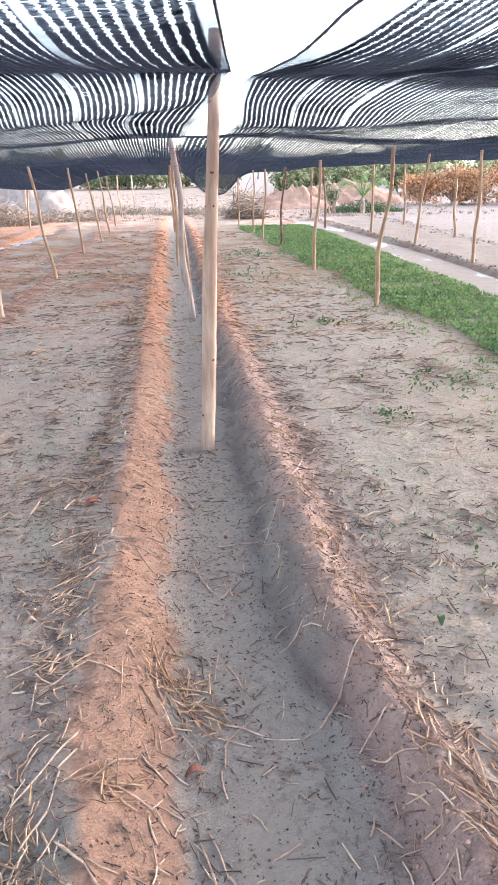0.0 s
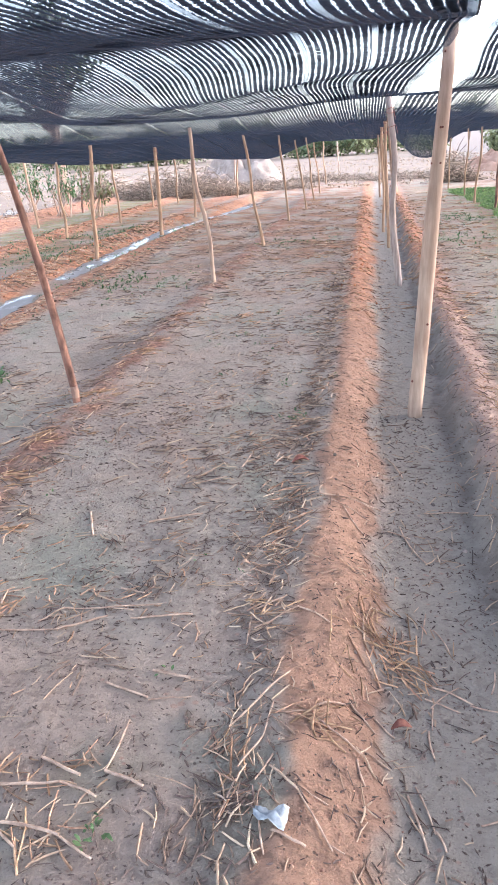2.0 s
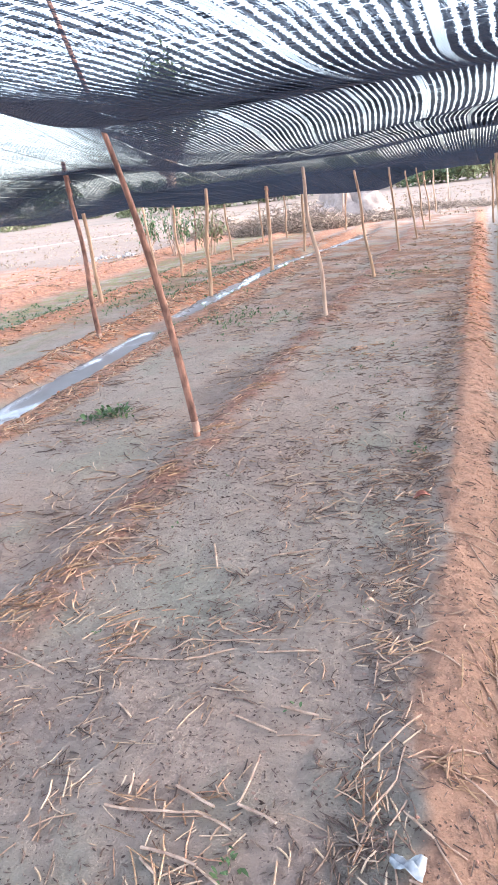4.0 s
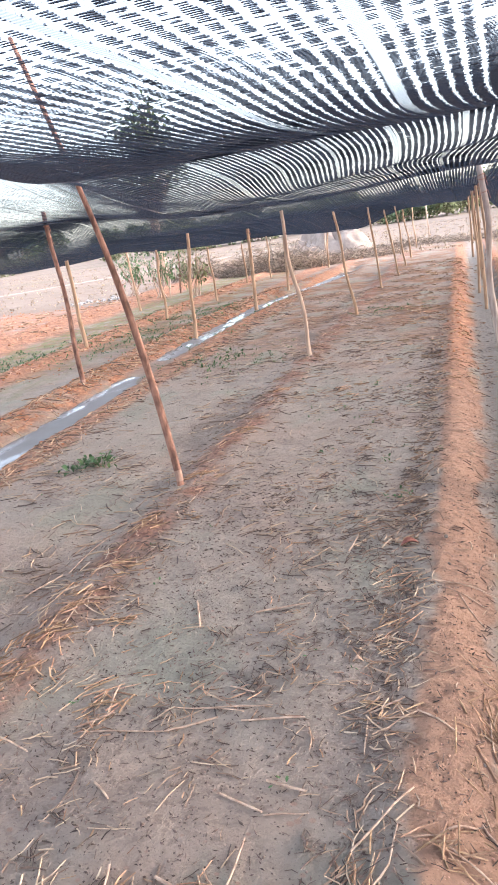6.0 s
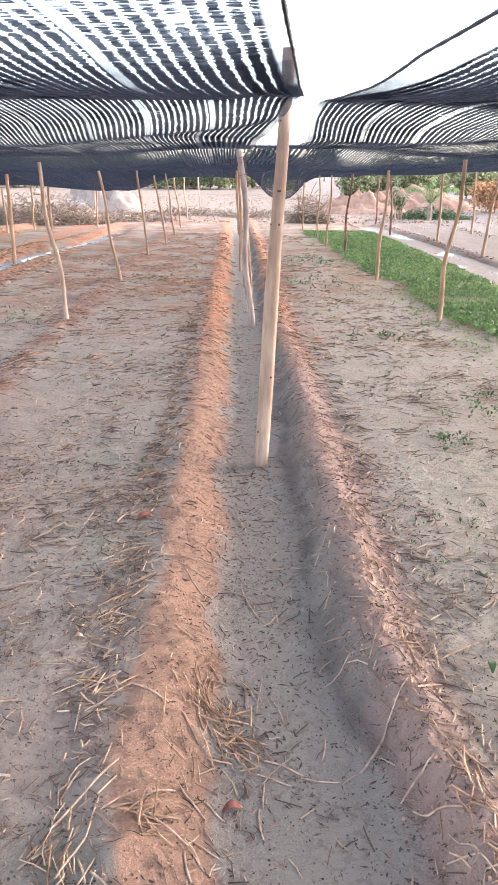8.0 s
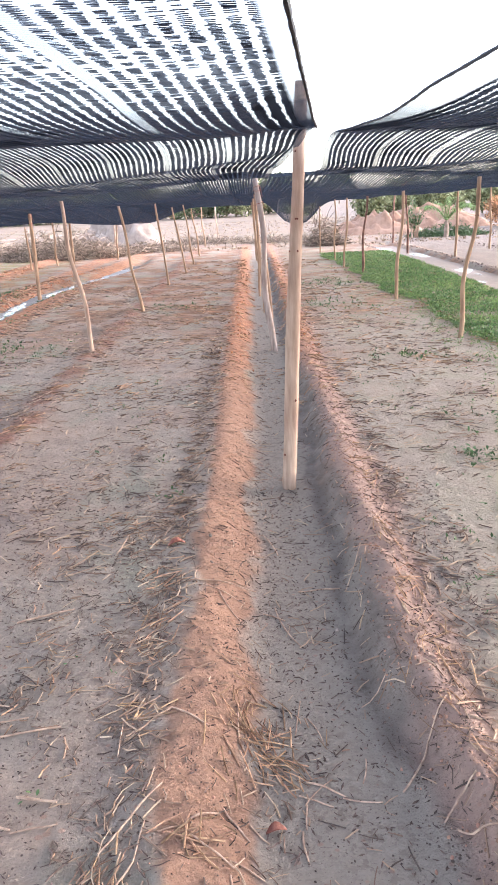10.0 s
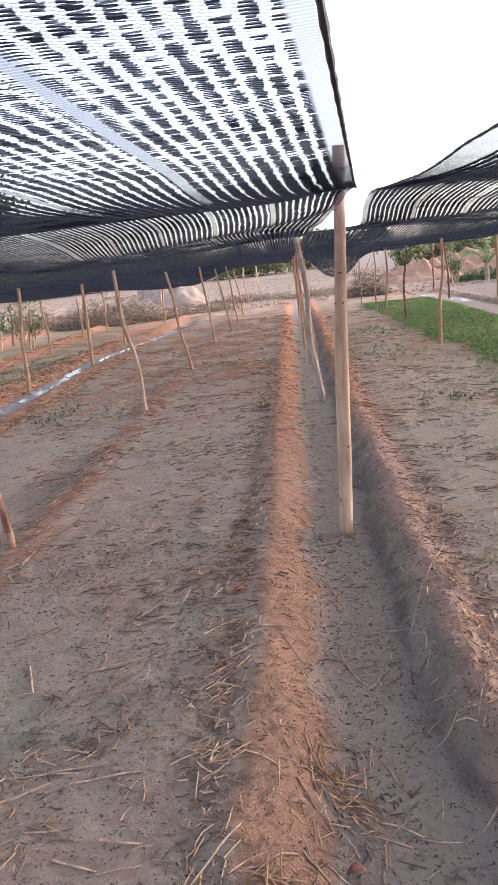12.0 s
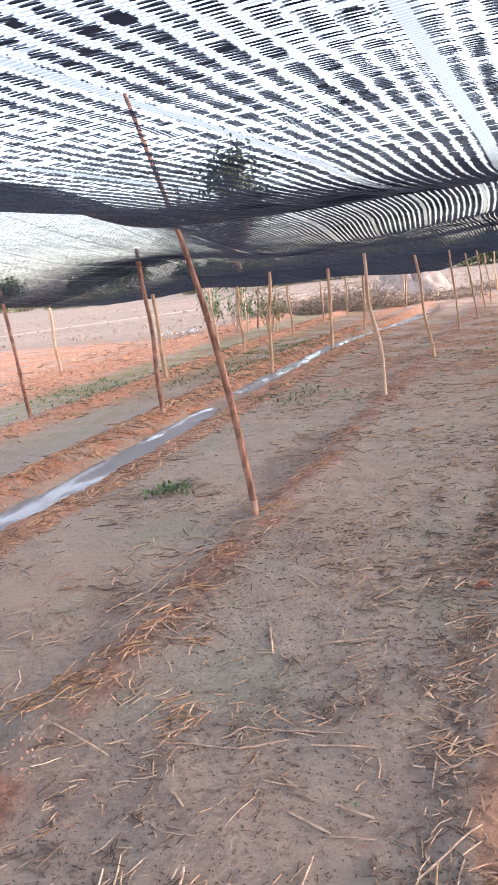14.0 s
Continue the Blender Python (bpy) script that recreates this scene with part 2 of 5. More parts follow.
    h = n.math('ADD', n.math('ADD', n.math('MULTIPLY', n.noise(p, 75, 6, 0.75), 0.6), n.math('MULTIPLY', n.noise(p, 28, 4, 0.6), 0.5)), n.math('MULTIPLY', mid, 0.8))
    h = n.math('SUBTRACT', h, n.math('MULTIPLY', speck, 0.4))
    nt.links.new(n.bump(h, 1.0, 0.024), b.inputs["Normal"])
    return m


def simple(name, dark, light, scale=20.0, rough=0.85, stretch=(1, 1, 1), bump=0.3, dist=0.004, vary=0.0, spec=0.3, translucent=0.0):
    """Two-tone grained material, varied from piece to piece."""
    m, nt, b = material(name)
    n = N(nt)
    co = n.node("ShaderNodeTexCoord").outputs["Object"]
    g = n.noise(n.scaled(co, stretch), scale, 5, 0.6)
    big = n.noise(co, scale * 0.13, 3)
    col = n.mix(n.ramp(n.math('ADD', n.math('MULTIPLY', g, 0.7), n.math('MULTIPLY', big, 0.3)), 0.32, 0.68), dark, light)
    if vary:
        geo = n.node("ShaderNodeNewGeometry")
        hsv = n.node("ShaderNodeHueSaturation")
        nt.links.new(col, hsv.inputs["Color"])
        nt.links.new(n.ramp(geo.outputs["Random Per Island"], 0.0, 1.0, 1.0 - vary, 1.0 + vary), hsv.inputs["Value"])
        nt.links.new(n.ramp(n.math('FRACT', n.math('MULTIPLY', geo.outputs["Random Per Island"], 7.31)), 0.0, 1.0, 0.5 - vary * 0.03, 0.5 + vary * 0.012), hsv.inputs["Hue"])
        col = hsv.outputs[0]
    nt.links.new(col, b.inputs["Base Color"])
    b.inputs["Roughness"].default_value = rough
    b.inputs["Specular IOR Level"].default_value = spec
    if bump:
        nt.links.new(n.bump(g, bump, dist), b.inputs["Normal"])
    if translucent:
        tr = n.node("ShaderNodeBsdfTranslucent")
        nt.links.new(col, tr.inputs[0])
        mx = n.node("ShaderNodeMixShader")
        mx.inputs[0].default_value = translucent
        nt.links.new(b.outputs[0], mx.inputs[1])
        nt.links.new(tr.outputs[0], mx.inputs[2])
        nt.links.new(mx.outputs[0], nt.nodes["Material Output"].inputs[0])
    return m


def net_material(upright=False):
    """Knitted black shade cloth: lengthwise rows of short cross stitches, bunched knots and a pale open band every third of a metre."""
    m, nt, b = material("shade_cloth")
    n = N(nt)
    uv = n.node("ShaderNodeUVMap").outputs[0]
    u, v, w = n.axes(uv)
    low = n.noise(uv, 3.0, 2)
    cell = n.math('DIVIDE', n.math('ADD', u, n.math('MULTIPLY', low, 0.012)), 0.030)
    s = n.math('FRACT', cell)
    tri = n.math('MULTIPLY', n.math('ABSOLUTE', n.math('SUBTRACT', s, 0.5)), 2.0)      # 0 along a row, 1 between rows
    slant = n.math('MULTIPLY', n.math('SUBTRACT', s, 0.5), 0.0 if upright else 0.7)
    along = n.math('ADD', n.math('ADD', n.math('DIVIDE', n.math('ADD', v, 2.5), 0.0085), 0.5), slant)
    spot = n.node("ShaderNodeCombineXYZ")
    nt.links.new(n.math('FLOOR', cell), spot.inputs[0])
    nt.links.new(n.math('FLOOR', along), spot.inputs[1])
    white = n.node("ShaderNodeTexWhiteNoise")
    white.noise_dimensions = '2D'
    nt.links.new(spot.outputs[0], white.inputs["Vector"])
    chance, other = white.outputs["Value"], n.axes(white.outputs["Color"])[1]
    rowvec = n.node("ShaderNodeCombineXYZ")
    nt.links.new(n.math('MULTIPLY', n.math('FLOOR', cell), 7.7), rowvec.inputs[0])
    nt.links.new(n.math('MULTIPLY', v, 46.0), rowvec.inputs[1])
    blob = n.math('ADD', n.noise(rowvec.outputs[0], 1.0, 3, 0.7), n.math('MULTIPLY', n.math('SUBTRACT', chance, 0.5), 0.10))
    patch = n.math('SUBTRACT', n.noise(uv, 2.6, 3), 0.5)
    slack = n.math('MULTIPLY', n.ramp(n.math('SUBTRACT', u, n.math('MULTIPLY', v, 0.52)), 0.5, 1.0), n.math('MULTIPLY', n.ramp(v, 2.35, 2.6), n.ramp(v, 5.0, 6.2, 1.0, 0.0)))      # the raised part is stretched open
    drawn = n.math('MULTIPLY', n.math('MULTIPLY', n.ramp(n.math('ADD', v, n.ramp(u, 0.5, 1.5, 0.0, 0.45)), 0.5, 2.0), n.ramp(v, 2.55, 3.0, 1.0, 0.45)), n.math('SUBTRACT', 1.0, slack))            # the stitches are pulled together towards the first tie
    streak = n.noise(n.scaled(uv, (0.5, 2.4, 1.0)), 1.6, 4, 0.6)
    sagged = n.ramp(n.math('ADD', v, n.math('MULTIPLY', n.math('SUBTRACT', streak, 0.5), 3.0)), 6.4, 9.6) if upright else 0.0      # further on the threads stand close when seen from below
    fill = n.math('ADD', n.math('ADD', 0.82, n.math('MULTIPLY', patch, 1.0)), n.math('ADD', n.math('MULTIPLY', drawn, 0.55), sagged))
    on = n.ramp(n.math('SUBTRACT', fill, chance), -0.02, 0.02)
    reach = n.math('ADD', n.math('MULTIPLY', other, 0.45), n.math('ADD', n.math('ADD', 0.38, n.ramp(v, 2.45, 2.8, 0.0, 0.02)), n.math('MULTIPLY', drawn, 0.12)))
    core = n.math('MAXIMUM', n.ramp(n.math('SUBTRACT', reach, tri), -0.10, 0.10), sagged)
    stitch = n.math('MULTIPLY', on, core)
    knots = n.math('MULTIPLY', n.ramp(n.math('ADD', n.math('SUBTRACT', blob, 0.585), n.math('ADD', n.math('MULTIPLY', patch, 0.35), n.math('MULTIPLY', drawn, 0.10))), -0.02, 0.05),
                   n.ramp(n.math('SUBTRACT', tri, n.math('MULTIPLY', other, 0.35)), 0.30, 0.45, 1.0, 0.0))
    seam = n.ramp(tri, 0.86, 0.93, 0.0, 0.30)
    gap = n.math('ABSOLUTE', n.math('SUBTRACT', n.math('FRACT', along), 0.5))
    stroke = n.ramp(n.math('SUBTRACT', gap, n.math('ADD', n.math('MULTIPLY', other, 0.14), n.math('MULTIPLY', drawn, 0.17))), 0.12, 0.22, 1.0, 0.0)
    thin = n.ramp(gap, 0.10, 0.24, 0.66, 0.0)
    band = n.math('MULTIPLY', n.math('ABSOLUTE', n.math('SUBTRACT', n.math('FRACT', n.math('ADD', n.math('DIVIDE', n.math('SUBTRACT', u, 0.33), 0.31), 0.5)), 0.5)), 0.31)
    first = n.ramp(n.math('ABSOLUTE', n.math('SUBTRACT', u, 0.33)), 0.05, 0.06, 0.004, 0.0)
    pale = n.ramp(n.math('SUBTRACT', band, first), 0.007, 0.010, 1.0, 0.0)
    pale = n.math('MAXIMUM', pale, n.ramp(u, 0.030, 0.040, 1.0, 0.0))
    pale = n.math('MULTIPLY', pale, n.math('SUBTRACT', 1.0, n.math('MULTIPLY', sagged, 0.85)))
    if upright:
        cover = n.math('MAXIMUM', n.math('MAXIMUM', n.math('MULTIPLY', stitch, 0.92), n.math('MULTIPLY', knots, 0.95)), n.math('ADD', 0.14, n.math('MULTIPLY', sagged, n.math('ADD', n.math('ADD', 0.42, n.math('MULTIPLY', patch, 0.5)), n.ramp(streak, 0.35, 0.6, 0.0, 0.34)))))
        paleness = 0.30
        cover = n.math('MULTIPLY', cover, n.math('SUBTRACT', 1.0, n.math('MULTIPLY', slack, 0.50)))
    else:
        cover = n.math('MAXIMUM', n.math('MAXIMUM', n.math('MULTIPLY', stitch, stroke), knots), n.math('MAXIMUM', n.math('MAXIMUM', seam, 0.31), thin))
        paleness = 0.62
        cover = n.math('MULTIPLY', cover, n.math('MAXIMUM', n.ramp(v, 5.5, 9.0, 1.0, 0.72), slack))
    cover = n.math('ADD', n.math('MULTIPLY', cover, n.math('SUBTRACT', 1.0, pale)), n.math('MULTIPLY', pale, n.ramp(u, 0.03, 0.05, paleness * 0.92, paleness)))
    b.inputs["Base Color"].default_value = (0.016, 0.021, 0.033, 1) if upright else (0.014, 0.018, 0.028, 1)
    b.inputs["Roughness"].default_value = 0.55
    glow = n.node("ShaderNodeBsdfTranslucent")
    glow.inputs[0].default_value = (0.022, 0.030, 0.046, 1) if upright else (0.012, 0.016, 0.026, 1)
    thread = n.node("ShaderNodeMixShader")
    thread.inputs[0].default_value = 0.5
    nt.links.new(b.outputs[0], thread.inputs[1])
    nt.links.new(glow.outputs[0], thread.inputs[2])
    clear = n.node("ShaderNodeBsdfTransparent")
    mx = n.node("ShaderNodeMixShader")
    nt.links.new(cover, mx.inputs[0])
    nt.links.new(clear.outputs[0], mx.inputs[1])
    nt.links.new(thread.outputs[0], mx.inputs[2])
    nt.links.new(mx.outputs[0], nt.nodes["Material Output"].inputs[0])
    return m


def water_material():
    m, nt, b = material("muddy_water")
    n = N(nt)
    p = n.position()
    nt.links.new(n.mix(n.noise(p, 2.5, 4), (0.15, 0.135, 0.122), (0.27, 0.255, 0.245)), b.inputs["Base Color"])
    nt.links.new(n.ramp(n.noise(n.scaled(p, (2.0, 0.8, 1)), 1.1, 4, 0.6), 0.44, 0.56, 0.05, 0.55), b.inputs["Roughness"])
    b.inputs["Specular IOR Level"].default_value = 0.35
    b.inputs["IOR"].default_value = 1.33
    nt.links.new(n.bump(n.noise(n.scaled(p, (3, 1, 1)), 6, 3), 0.3, 0.012), b.inputs["Normal"])
    return m


def mud_material():
    m, nt, b = material("wet_mud")
    n = N(nt)
    p = n.position()
    wet = n.ramp(n.noise(n.scaled(p, (1.6, 0.7, 1)), 1.0, 3), 0.57, 0.61)
    nt.links.new(n.mix(n.noise(p, 9, 4), (0.18, 0.14, 0.117), (0.31, 0.248, 0.21)), b.inputs["Base Color"])
    nt.links.new(n.ramp(wet, 0.0, 1.0, 0.85, 0.08), b.inputs["Roughness"])
    b.inputs["Specular IOR Level"].default_value = 0.22
    nt.links.new(n.bump(n.noise(p, 14, 4), 0.6, 0.02), b.inputs["Normal"])
    return m


MUD = mud_material()
SOIL = soil_material()
BARK_PALE = simple("stripped_pole_wood", (0.31, 0.195, 0.14), (0.56, 0.40, 0.30), 26, 0.7, (1, 1, 0.12), 0.4, 0.004)
BARK_RED = simple("red_brown_bark", (0.085, 0.042, 0.032), (0.40, 0.205, 0.145), 20, 0.85, (1, 1, 0.35), 1.0, 0.012)
BARK_TAN = simple("tan_bark", (0.26, 0.15, 0.09), (0.52, 0.34, 0.22), 28, 0.8, (1, 1, 0.15), 0.5, 0.005)
BARK_GREY = simple("grey_bark", (0.25, 0.18, 0.15), (0.50, 0.40, 0.35), 28, 0.85, (1, 1, 0.15), 0.6, 0.006)
PEELED = simple("peeled_foot_wood", (0.24, 0.135, 0.098), (0.44, 0.28, 0.21), 30, 0.8, (1, 1, 0.3), 0.6, 0.006)
KNOT = simple("dark_knot", (0.10, 0.03, 0.02), (0.22, 0.08, 0.05), 60, 0.8)
def straw_material():
    m, nt, b = material("dry_straw")
    n = N(nt)
    geo = n.node("ShaderNodeNewGeometry")
    ramp = n.node("ShaderNodeValToRGB")
    ramp.color_ramp.elements[0].color = (0.050, 0.033, 0.026, 1)
    ramp.color_ramp.elements[1].color = (0.60, 0.445, 0.31, 1)
    for pos, c in ((0.24, (0.12, 0.070, 0.048, 1)), (0.46, (0.31, 0.185, 0.12, 1)), (0.76, (0.50, 0.34, 0.22, 1))):
        ramp.color_ramp.elements.new(pos).color = c
    nt.links.new(geo.outputs["Random Per Island"], ramp.inputs[0])
    g = n.noise(n.position(), 120, 3)
    nt.links.new(n.mix(n.ramp(g, 0.3, 0.7, 0.0, 0.30), ramp.outputs[0], (0.16, 0.10, 0.07)), b.inputs["Base Color"])
    b.inputs["Roughness"].default_value = 0.7
    return m


STRAW = straw_material()
CHIP = simple("orange_straw", (0.21, 0.113, 0.06), (0.54, 0.34, 0.205), 40, 0.8, (1, 1, 1), 0.2, 0.001, vary=0.42)
STALK = simple("weathered_stalk", (0.25, 0.16, 0.11), (0.57, 0.41, 0.29), 34, 0.8, (1, 1, 1), 0.5, 0.002, vary=0.3)
LEAF_DRY = simple("dry_leaf", (0.17, 0.06, 0.042), (0.38, 0.17, 0.11), 50, 0.7, vary=0.2)
CLOD = simple("clay_clod", (0.30, 0.165, 0.11), (0.47, 0.275, 0.19), 40, 0.95, vary=0.3, bump=0.6)
CLOD_ORANGE = simple("orange_clay_clod", (0.26, 0.10, 0.045), (0.52, 0.225, 0.10), 40, 0.95, vary=0.35, bump=0.6)
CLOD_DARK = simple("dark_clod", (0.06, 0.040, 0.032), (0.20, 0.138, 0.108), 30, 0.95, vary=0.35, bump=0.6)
CLOD_GREY = simple("grey_clod", (0.15, 0.112, 0.092), (0.31, 0.24, 0.20), 30, 0.95, vary=0.3, bump=0.6)
TUFT = simple("dry_grass", (0.22, 0.15, 0.09), (0.46, 0.34, 0.23), 8, 0.9, vary=0.5, bump=0)
BUSH_GREEN = simple("pale_green_bush", (0.13, 0.145, 0.07), (0.29, 0.30, 0.155), 4, 0.8, vary=0.45, translucent=0.2, bump=0)
GREEN = simple("crop_leaf", (0.065, 0.15, 0.05), (0.22, 0.31, 0.105), 9, 0.6, vary=0.4, translucent=0.35, bump=0)
WEED = simple("weed_leaf", (0.045, 0.095, 0.04), (0.12, 0.185, 0.075), 30, 0.6, vary=0.4, translucent=0.3, bump=0)
TREE = simple("tree_foliage", (0.045, 0.07, 0.035), (0.13, 0.165, 0.075), 3, 0.7, vary=0.5, translucent=0.25, bump=0)
PALM = simple("palm_leaf", (0.10, 0.17, 0.05), (0.24, 0.34, 0.12), 5, 0.6, vary=0.3, translucent=0.3, bump=0)
BRUSH = simple("dry_brush", (0.18, 0.13, 0.092), (0.36, 0.28, 0.21), 8, 0.9, vary=0.5)
BUSH_ORANGE = simple("dry_orange_bush", (0.27, 0.14, 0.062), (0.52, 0.30, 0.155), 6, 0.9, vary=0.5, translucent=0.2, bump=0)
MOUND = simple("dug_clay", (0.22, 0.12, 0.08), (0.36, 0.22, 0.155), 3, 0.95, bump=0.8, dist=0.05)
NET = net_material()
THREAD = net_material(True)
CORD = simple("black_cord", (0.015, 0.015, 0.02), (0.05, 0.05, 0.06), 90, 0.7)
WATER = water_material()
WHITE = simple("pale_plastic", (0.25, 0.27, 0.29), (0.60, 0.60, 0.58), 30, 0.5)


# ---- ground: one sheet with beds, furrow, banks and channels ----
def channel_left(y):
    return -4.02 + 0.08 * np.sin(np.asarray(y) * 0.45) + 0.75 * smooth(11.5, 18, y)


def channel_right(y):
    return 4.0 + 0.05 * np.sin(np.asarray(y) * 0.7) - 0.35 * smooth(15, 22, y)


def ground_height(x, y):
    x, y = np.broadcast_arrays(np.asarray(x, float), np.asarray(y, float))
    near = 1 - smooth(18, 30, np.hypot(x, y))
    z = 0.016 * (fbm(x * 2.2, y * 2.2, 3) - 0.5) + near * (0.010 * (fbm(x * 11, y * 11, 5) - 0.5) + 0.007 * (vnoise(x * 26, y * 26, 8) - 0.5))
    wob = 0.05 * (vnoise(x * 0 + 0.5, y * 2.1, 11) - 0.5) + 0.03 * (vnoise(x * 0, y * 7, 12) - 0.5)
    wide = 1 - smooth(0.75, 1.6, y)      # the furrow opens towards its end
    left = smooth(-0.47, -0.15, x + wob) ** 1.15
    ragged = x + 0.8 * wob + 0.06 * (vnoise(x * 0 + 9.1, y * 5.2, 14) - 0.5) + 0.05 * (fbm(x * 8, y * 17, 15, 3) - 0.5)
    right = 1 - smooth(0.15 + 0.18 * wide, 0.25 + 0.16 * wide, ragged)
    end = 1 - smooth(20, 24, y)
    z = z - 0.082 * left * right * end
    z = z + near * end * 0.022 * (fbm(x * 22, y * 16, 29, 3) - 0.5) * np.exp(-((ragged - 0.21 - 0.17 * wide) / 0.09) ** 2)
    lumps = 0.35 + 0.8 * fbm(x * 9, y * 9, 21) + 0.7 * near * vnoise(x * 31, y * 31, 23)
    z = z + end * 0.015 * np.exp(-(np.abs(x + 0.42 + wob) / np.where(x + 0.42 + wob < 0, 0.13, 0.16)) ** 3) * lumps
    z = z + end * near * 0.009 * (fbm(x * 40, y * 40, 27, 2) - 0.5) * smooth(-0.6, -0.48, x + wob) * (1 - smooth(-0.22, -0.12, x))
    z = z + end * 0.030 * np.exp(-((x - 0.33 - 0.1 * wide + wob) / 0.085) ** 2) * lumps
    z = z + end * 0.012 * np.exp(-((x + 1.95 + 2 * wob) / 0.13) ** 2) * lumps - end * 0.015 * np.exp(-((x + 2.25 + wob) / 0.16) ** 2)
    cl, cr = channel_left(y), channel_right(y)
    bars = 1 - 0.8 * np.exp(-((y - 7.2) / 0.75) ** 2) - 0.5 * np.exp(-((y - 10.6) / 0.3) ** 2)
    w2 = 2.2 * wob + 0.06 * (vnoise(x * 0 + 3.3, y * 0.9, 61) - 0.5)
    z = z - 0.10 * bars * (1 - smooth(0.07, 0.27, np.abs(x - cl + w2))) * (1 - smooth(18, 21, y))
    z = z + 0.06 * np.exp(-((x - cl + 0.52 + w2) / 0.15) ** 2) * lumps * (1 - smooth(17, 20, y))
    z = z + 0.015 * np.exp(-((x - cl - 0.42 + wob) / 0.12) ** 2) * lumps * (1 - smooth(17, 20, y))
    z = z + 0.07 * np.exp(-((x + 6.05 + 2 * wob) / 0.25) ** 2) * lumps * end + 0.12 * np.exp(-((x + 8.3 + 2 * wob) / 0.5) ** 2) * lumps * end
    z = z - 0.08 * (1 - smooth(0.26, 0.46, np.abs(x - cr + wob))) * (1 - smooth(20, 24, y))
    z = z + 0.02 * np.exp(-((x - cr - 0.55 + wob) / 0.16) ** 2) * lumps * (1 - smooth(20, 24, y))
    far = smooth(30, 90, np.hypot(x, y))
    return z + far * 0.35 * (fbm(x * 0.02, y * 0.05, 31) - 0.5)


def spread(lo, hi, step):
    return list(np.arange(lo, hi, step))


def growing(start, stop, step, rate):
    out, v = [], start
    while v < stop:
        out.append(v)
        v += step
        step *= rate
    return out + [stop]


GX = [-v for v in growing(9.0, 900, 0.35, 1.22)][::-1] + spread(-8.9, -2.5, 0.08) + spread(-2.5, 1.3, 0.016) + spread(1.3, 6.6, 0.07) + growing(6.7, 900, 0.3, 1.22)
GY = [-v for v in growing(0.6, 900, 0.3, 1.35)][::-1] + spread(-0.55, 3.4, 0.016) + spread(3.4, 5.6, 0.03) + spread(5.6, 14, 0.07) + spread(14, 30, 0.2) + growing(30, 900, 0.5, 1.16)
gx, gy = np.meshgrid(np.array(GX), np.array(GY))
gz = ground_height(gx, gy)
nx, ny = len(GX), len(GY)
ground_mesh = bpy.data.meshes.new("ground")
ground_mesh.vertices.add(nx * ny)
ground_mesh.vertices.foreach_set("co", np.stack([gx, gy, gz], -1).astype(np.float32).ravel())
base = (np.arange(ny - 1)[:, None] * nx + np.arange(nx - 1)[None, :]).ravel()
quads = np.stack([base, base + 1, base + nx + 1, base + nx], -1).astype(np.int32)
ground_mesh.loops.add(quads.size)
ground_mesh.loops.foreach_set("vertex_index", quads.ravel())
ground_mesh.polygons.add(len(quads))
ground_mesh.polygons.foreach_set("loop_start", np.arange(0, quads.size, 4, dtype=np.int32))
ground_mesh.polygons.foreach_set("use_smooth", np.ones(len(quads), dtype=bool))
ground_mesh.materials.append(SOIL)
ground_mesh.update()
ground_mesh.validate()
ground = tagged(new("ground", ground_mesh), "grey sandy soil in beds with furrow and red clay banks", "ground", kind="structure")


GROUND_ROWS = gz.tolist()


def cell_of(values, q):
    lo, hi = 0, len(values) - 2
    while lo < hi:
        k = (lo + hi + 1) // 2
        if values[k] <= q:
            lo = k
        else:
            hi = k - 1
    return lo, (q - values[lo]) / (values[lo + 1] - values[lo])


def floor_z(x, y):
    """The ground's height, from its own grid."""
    i, fx = cell_of(GX, x)
    j, fy = cell_of(GY, y)
    a, b = GROUND_ROWS[j], GROUND_ROWS[j + 1]
    return (a[i] * (1 - fx) + a[i + 1] * fx) * (1 - fy) + (b[i] * (1 - fx) + b[i + 1] * fx) * fy


def ribbon(name, centre, half, y0, y1, z, mat):
    ys = np.arange(y0, y1, 0.15)
    verts, faces = [], []
    for k, y in enumerate(ys):
        c = float(centre(y))
        for q in range(5):
            verts.append((c + (q / 2 - 1) * half, float(y), z))
        if k:
            for q in range(4):
                a = (k - 1) * 5 + q
                faces.append((a, a + 1, a + 6, a + 5))
    return mesh_from(name, verts, faces, mat)


tagged(new("water", ribbon("water", channel_left, 0.28, -40, 18, -0.046, WATER)), "shallow muddy water standing in a narrow ditch", "water", kind="structure")
tagged(new("water", ribbon("water", channel_right, 0.42, -40, 21, -0.05, MUD)), "wet mud and puddles in a wider ditch", "water", kind="structure")


# ---- wooden poles ----
POLES = []


